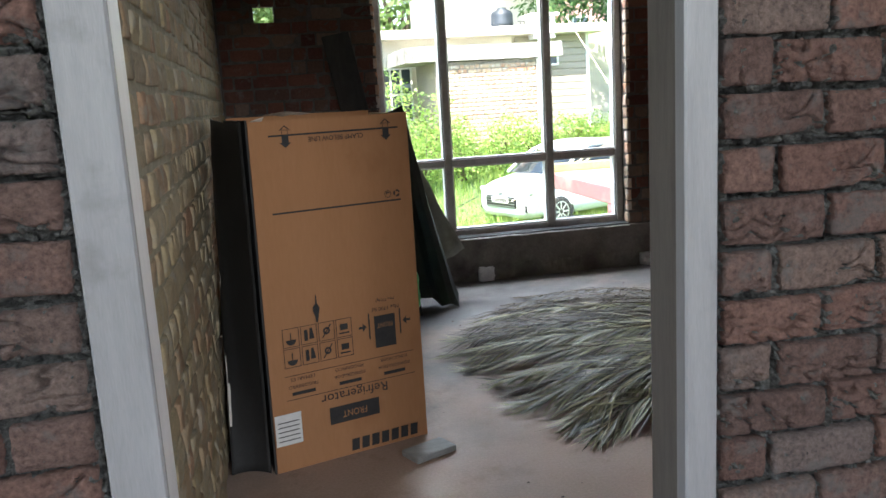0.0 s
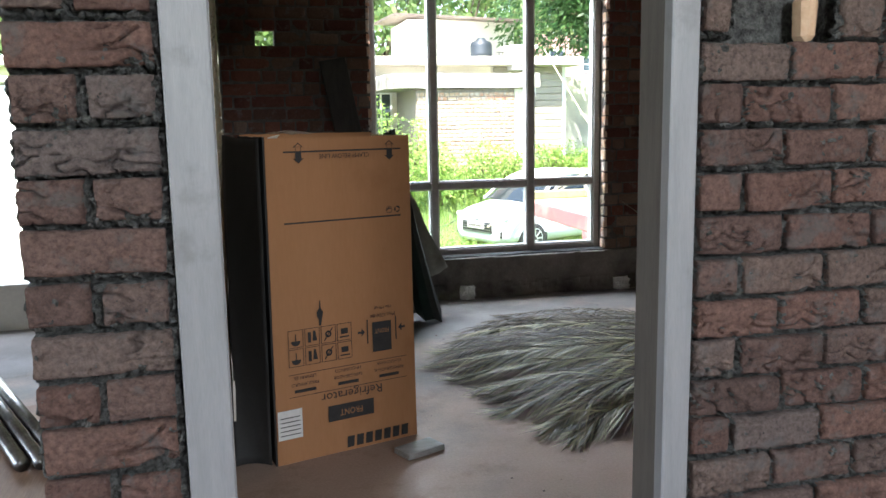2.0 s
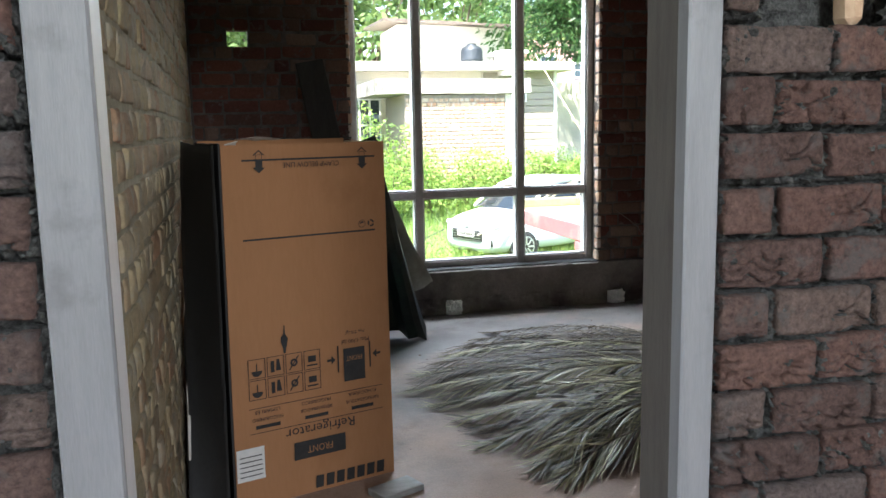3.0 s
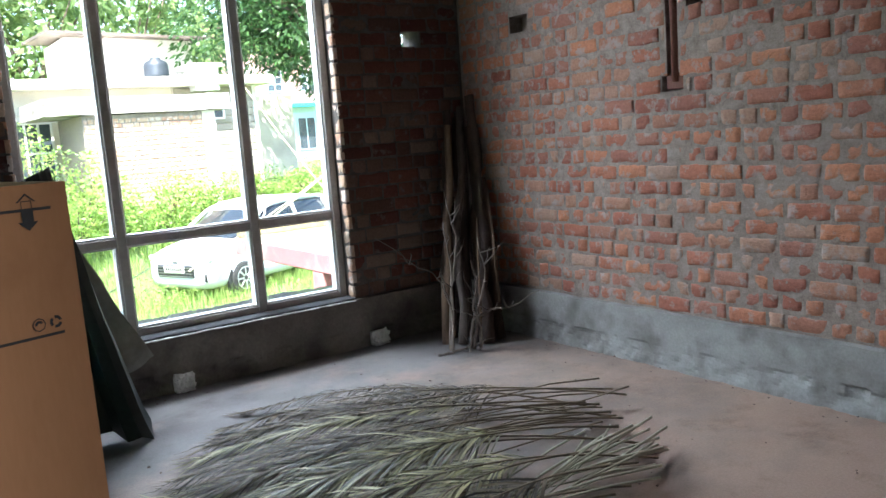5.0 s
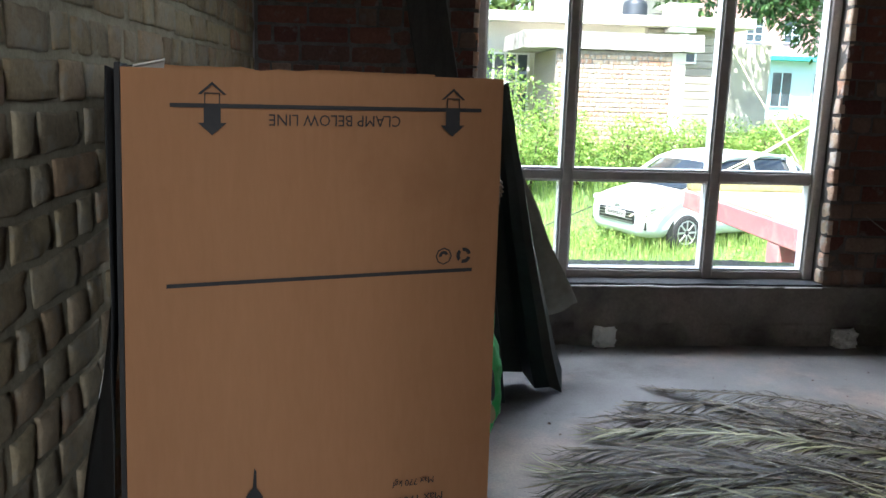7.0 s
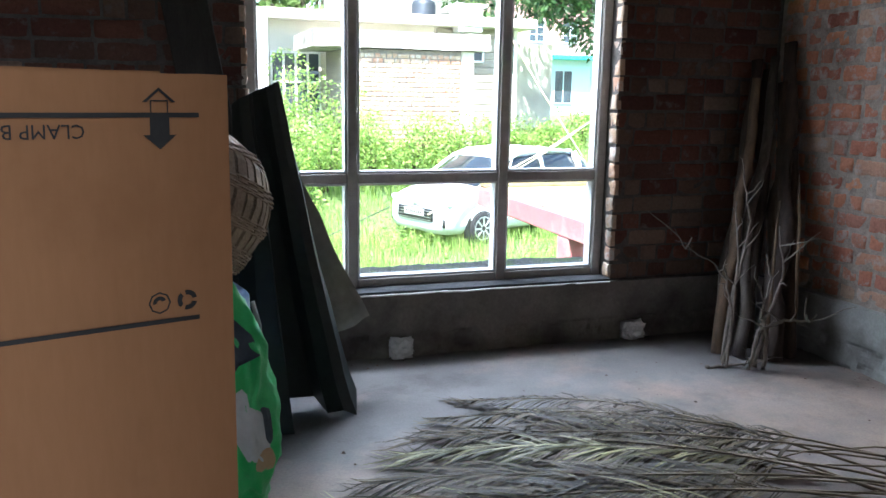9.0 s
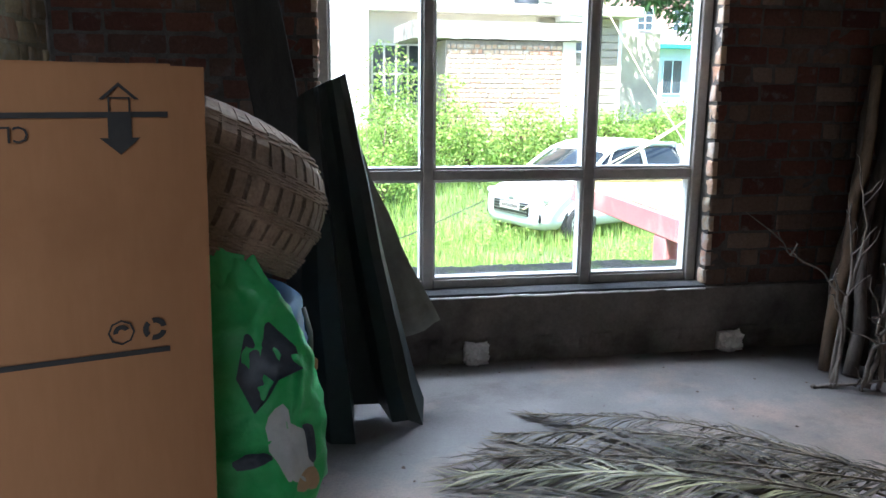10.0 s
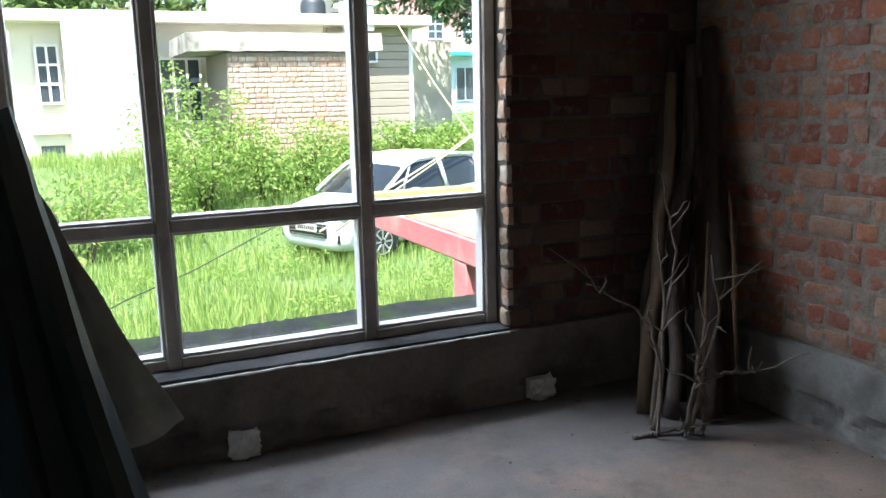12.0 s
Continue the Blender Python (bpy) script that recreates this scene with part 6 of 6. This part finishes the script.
# ---- bricks ----
def brick_mesh(name, length, height, depth, nu, nv, seed, rough, material, fine=False):
    """A worn brick whose front, at -y, is uneven, with rounded arrises."""
    rng = random.Random(seed)
    off = Vector((rng.uniform(-50, 50), rng.uniform(-50, 50), rng.uniform(-50, 50)))
    verts, faces = [], []
    L, H = length / 2, height / 2

    def put(u, v, d):
        x, z = (2 * u - 1) * L, (2 * v - 1) * H
        n = noise.noise_vector(Vector((x * 14, d * 10, z * 14)) + off) * rough
        m = noise.noise(Vector((x * 40, 0, z * 40)) + off) * rough * 0.5 + noise.noise(Vector((x * 90, 3, z * 90)) + off) * rough * 0.22
        # torn cracks, mostly towards the lower arris
        if fine:
            w = noise.noise_vector(Vector((x * 22, 1, z * 22)) + off) * 0.35
            c = 1 - abs(noise.noise(Vector((x * 17 + w.x, 4, z * 46 + w.z * 2)) + off)) * 8
            where = noise.noise(Vector((x * 8, 7, z * 8)) + off) + 0.35 * (0.4 - v)
            m += 0.036 * max(0, c - 0.2) * min(1, max(0, where * 5))
            pit = noise.noise(Vector((x * 55, 12, z * 55)) + off)
            m += 0.02 * max(0, pit - 0.55)
        n += noise.noise_vector(Vector((x * 60, d * 10, z * 60)) + off) * rough * 0.35
        tear = 1 - abs(noise.noise(Vector((x * 16 + z * 9, 4, z * 30)) + off)) * 2
        m += rough * 1.6 * max(0, tear - 0.78) * 4 * max(0, noise.noise(Vector((x * 9, 8, z * 9)) + off) + 0.15)
        rim = min(u, 1 - u) * 2 * L, min(v, 1 - v) * 2 * H
        drop = 0.005 * math.exp(-rim[0] / 0.004) + 0.005 * math.exp(-rim[1] / 0.004)
        return (x + n.x * 0.8, d + (drop + n.y + m if d == 0 else 0), z + n.z * 0.8)

    def marks(n, size):
        e = 0.005 / size
        return [0.0, e] + [e + (1 - 2 * e) * k / (n - 2) for k in range(1, n - 2)] + [1 - e, 1.0]

    us, vs = marks(nu, length), marks(nv, height)
    for u in us:
        for v in vs:
            verts.append(put(u, v, 0))
    idx = lambda i, j: i * (nv + 1) + j
    for i in range(nu):
        for j in range(nv):
            faces.append((idx(i, j), idx(i + 1, j), idx(i + 1, j + 1), idx(i, j + 1)))
    loop = [idx(i, 0) for i in range(nu)] + [idx(nu, j) for j in range(nv)] + [idx(i, nv) for i in range(nu, 0, -1)] + [idx(0, j) for j in range(nv, 0, -1)]
    start = len(verts)
    for k in loop:
        x, y, z = verts[k]
        verts.append((x, depth, z))
    n = len(loop)
    for k in range(n):
        faces.append((loop[k], start + k, start + (k + 1) % n, loop[(k + 1) % n]))
    me = bpy.data.meshes.new(name)
    me.from_pydata(verts, [], faces)
    me.shade_smooth()
    me.materials.append(material)
    return me


def lay(face, u0, u1, z0, z1, holes, bond, course, stretcher, header, joint, rng, start=0):
    """Bricks of a wall face, as (u, z, length, kind)."""
    out, row = [], start
    z = z0
    while z + course <= z1 + 0.02:
        zc = z + course / 2
        spans = [(u0, u1)]
        for h in holes:
            if h[2] - 0.02 < zc < h[3] + 0.02:
                nxt = []
                for a, b in spans:
                    if h[1] <= a or h[0] >= b:
                        nxt.append((a, b))
                    else:
                        nxt += [(a, h[0]), (h[1], b)]
                spans = [s for s in nxt if s[1] - s[0] > 0.045]
        heads = bond == "english" and row % 2 == 1
        for a, b in spans:
            u = a
            first = True
            while b - u > 0.04:
                want = header if heads else stretcher
                if first and row % 2 == 1:
                    want = header * 0.6 if heads else header
                elif bond == "english" and rng.random() < 0.22:
                    want = header if not heads else stretcher
                want *= rng.uniform(0.86, 1.12) if bond == "english" else rng.uniform(0.94, 1.05)
                first = False
                if b - u - want < 0.07:
                    want = min(b - u, stretcher * 1.04)
                out.append((u + want / 2, zc, want - joint * rng.uniform(0.75, 1.3)))
                u += want
        z += course
        row += 1
    return out


def brick_wall(parent, face, bricks, material, seed, near, height=0.081, fine=False, rough=0.0045):
    """The nearest bricks as pieces of their own, the rest joined."""
    rng = random.Random(seed)
    size = (54, 24) if fine else (9, 5)
    longs = [brick_mesh("brick", 0.222, height, 0.03, *size, seed * 10 + k, rough, material, fine) for k in range(8)]
    shorts = [brick_mesh("brick", 0.105, height, 0.03, max(4, size[0] // 2 + 1), size[1], seed * 10 + 50 + k, rough, material, fine) for k in range(8)]
    picked = sorted(bricks, key=near)
    inv = parent.matrix_basis.inverted()
    verts, faces = [], []
    for k, (u, z, length) in enumerate(picked):
        pool, base = (longs, 0.222) if length > 0.15 else (shorts, 0.105)
        me = pool[rng.randrange(len(pool))]
        p = face.at(u, rng.uniform(-0.005, 0.004), z + rng.uniform(-0.004, 0.004))
        m = Matrix.Translation(p) @ Euler((radians(rng.uniform(-1, 1)), radians(rng.uniform(-0.9, 0.9)), radians(face.turn + rng.uniform(-0.9, 0.9)))).to_matrix().to_4x4() @ Matrix.Diagonal((length / base, 1, rng.uniform(0.95, 1.05), 1))
        if k < 300:
            ob = new("brick", me)
            ob.parent = parent
            ob.matrix_basis = inv @ m
        else:
            n = len(verts)
            verts += [m @ v.co for v in me.vertices]
            faces += [[n + i for i in f.vertices] for f in me.polygons]
    if verts:
        joined("brickwork", verts, faces, material, parent, smooth=True)


rng = random.Random(5)
door_bricks = lay(DOOR_FACE, 0.907, 2.4, 0.0, TOP, DOOR_HOLES, "stretcher", 0.0965, 0.232, 0.116, 0.018, rng)
door_bricks += lay(DOOR_FACE, -0.479, -0.211, 0.03, TOP, [], "stretcher", 0.0965, 0.262, 0.131, 0.020, rng)
brick_wall(wall_door, DOOR_FACE, door_bricks, M_BRICK_NEAR, 3, lambda b: abs(b[0] - 0.5) + 0.4 * abs(b[1] - 1.2), 0.079, True, 0.0052)
right_bricks = lay(RIGHT_FACE, -6.20, -1.47, 0.33, TOP, RIGHT_HOLES, "english", 0.0955, 0.226, 0.116, 0.021, rng)
brick_wall(wall_right, RIGHT_FACE, right_bricks, M_BRICK, 4, lambda b: abs(b[0] + 4.6) + abs(b[1] - 0.9), 0.077, False, 0.0075)
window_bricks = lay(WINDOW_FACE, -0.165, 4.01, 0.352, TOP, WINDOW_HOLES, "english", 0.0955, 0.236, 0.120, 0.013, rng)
brick_wall(wall_window, WINDOW_FACE, window_bricks, M_BRICK_SHADED, 6, lambda b: abs(b[0] - 3.3) + abs(b[1] - 1.0))
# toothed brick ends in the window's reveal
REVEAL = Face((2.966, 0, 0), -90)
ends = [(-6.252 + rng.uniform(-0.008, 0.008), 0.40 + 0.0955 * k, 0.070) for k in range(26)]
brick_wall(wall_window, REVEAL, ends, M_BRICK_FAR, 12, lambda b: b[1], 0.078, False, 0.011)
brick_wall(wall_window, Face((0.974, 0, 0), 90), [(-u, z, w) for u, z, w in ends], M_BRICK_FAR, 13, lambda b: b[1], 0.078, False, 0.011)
left_bricks = lay(LEFT_FACE, 1.47, 6.21, 0.0, TOP, [], "english", 0.0955, 0.236, 0.120, 0.020, rng)
brick_wall(wall_left, LEFT_FACE, left_bricks, M_BRICK_PALE, 7, lambda b: abs(b[0] - 2.8) + abs(b[1] - 1.3), 0.076, False, 0.0075)


def rough_mortar(name, u0, u1, z0, z1, holes, parent, first):
    """Mortar squeezed out between the near bricks."""
    step = 0.005
    nu, nz = int((u1 - u0) / step), int((z1 - z0) / step)
    verts, faces, ids = [], [], {}
    for i in range(nu + 1):
        for j in range(nz + 1):
            u, z = u0 + (u1 - u0) * i / nu, z0 + (z1 - z0) * j / nz
            p = Vector((u, 0, z))
            cr = 1 - 2 * abs(noise.noise(Vector((u * 55, 6, z * 38))))
            f = ((z - first) / 0.0965) % 1.0
            under = max(0, 1 - abs(f - 0.93) / 0.07) + max(0, 1 - abs(f + 0.07) / 0.07)
            d = 0.013 + 0.042 * under * (0.6 + 0.8 * abs(noise.noise(Vector((u * 11, 8, z * 3))))) + 0.028 * max(0, noise.noise(p * 48) - 0.05) + 0.020 * max(0, cr) ** 2 + 0.019 * noise.noise(p * 30) + 0.022 * noise.noise(p * 75) + 0.016 * noise.noise(p * 140) + 0.010 * noise.noise(Vector((u * 60, 3, z * 14)))
            ids[i, j] = len(verts)
            verts.append(DOOR_FACE.at(u, d, z))
    for i in range(nu):
        for j in range(nz):
            u, z = u0 + (u1 - u0) * (i + 0.5) / nu, z0 + (z1 - z0) * (j + 0.5) / nz
            if not any(h[0] < u < h[1] and h[2] < z < h[3] for h in holes):
                faces.append((ids[i, j], ids[i + 1, j], ids[i + 1, j + 1], ids[i, j + 1]))
    joined(name, verts, faces, M_MORTAR_NEAR, parent)


rough_mortar("mortar", 0.902, 1.70, 0.45, 2.15, DOOR_HOLES[1:], wall_door, 0.0)
rough_mortar("mortar", -0.474, -0.208, 0.45, 2.15, [], wall_door, 0.03)
shed_bricks = lay(SHED_FACE, 4.12, 6.55, 0.2, 2.22, [], "english", 0.098, 0.245, 0.125, 0.020, rng)
brick_wall(SHED_WALL, SHED_FACE, shed_bricks, M_BRICK_FAR, 9, lambda b: -b[1])
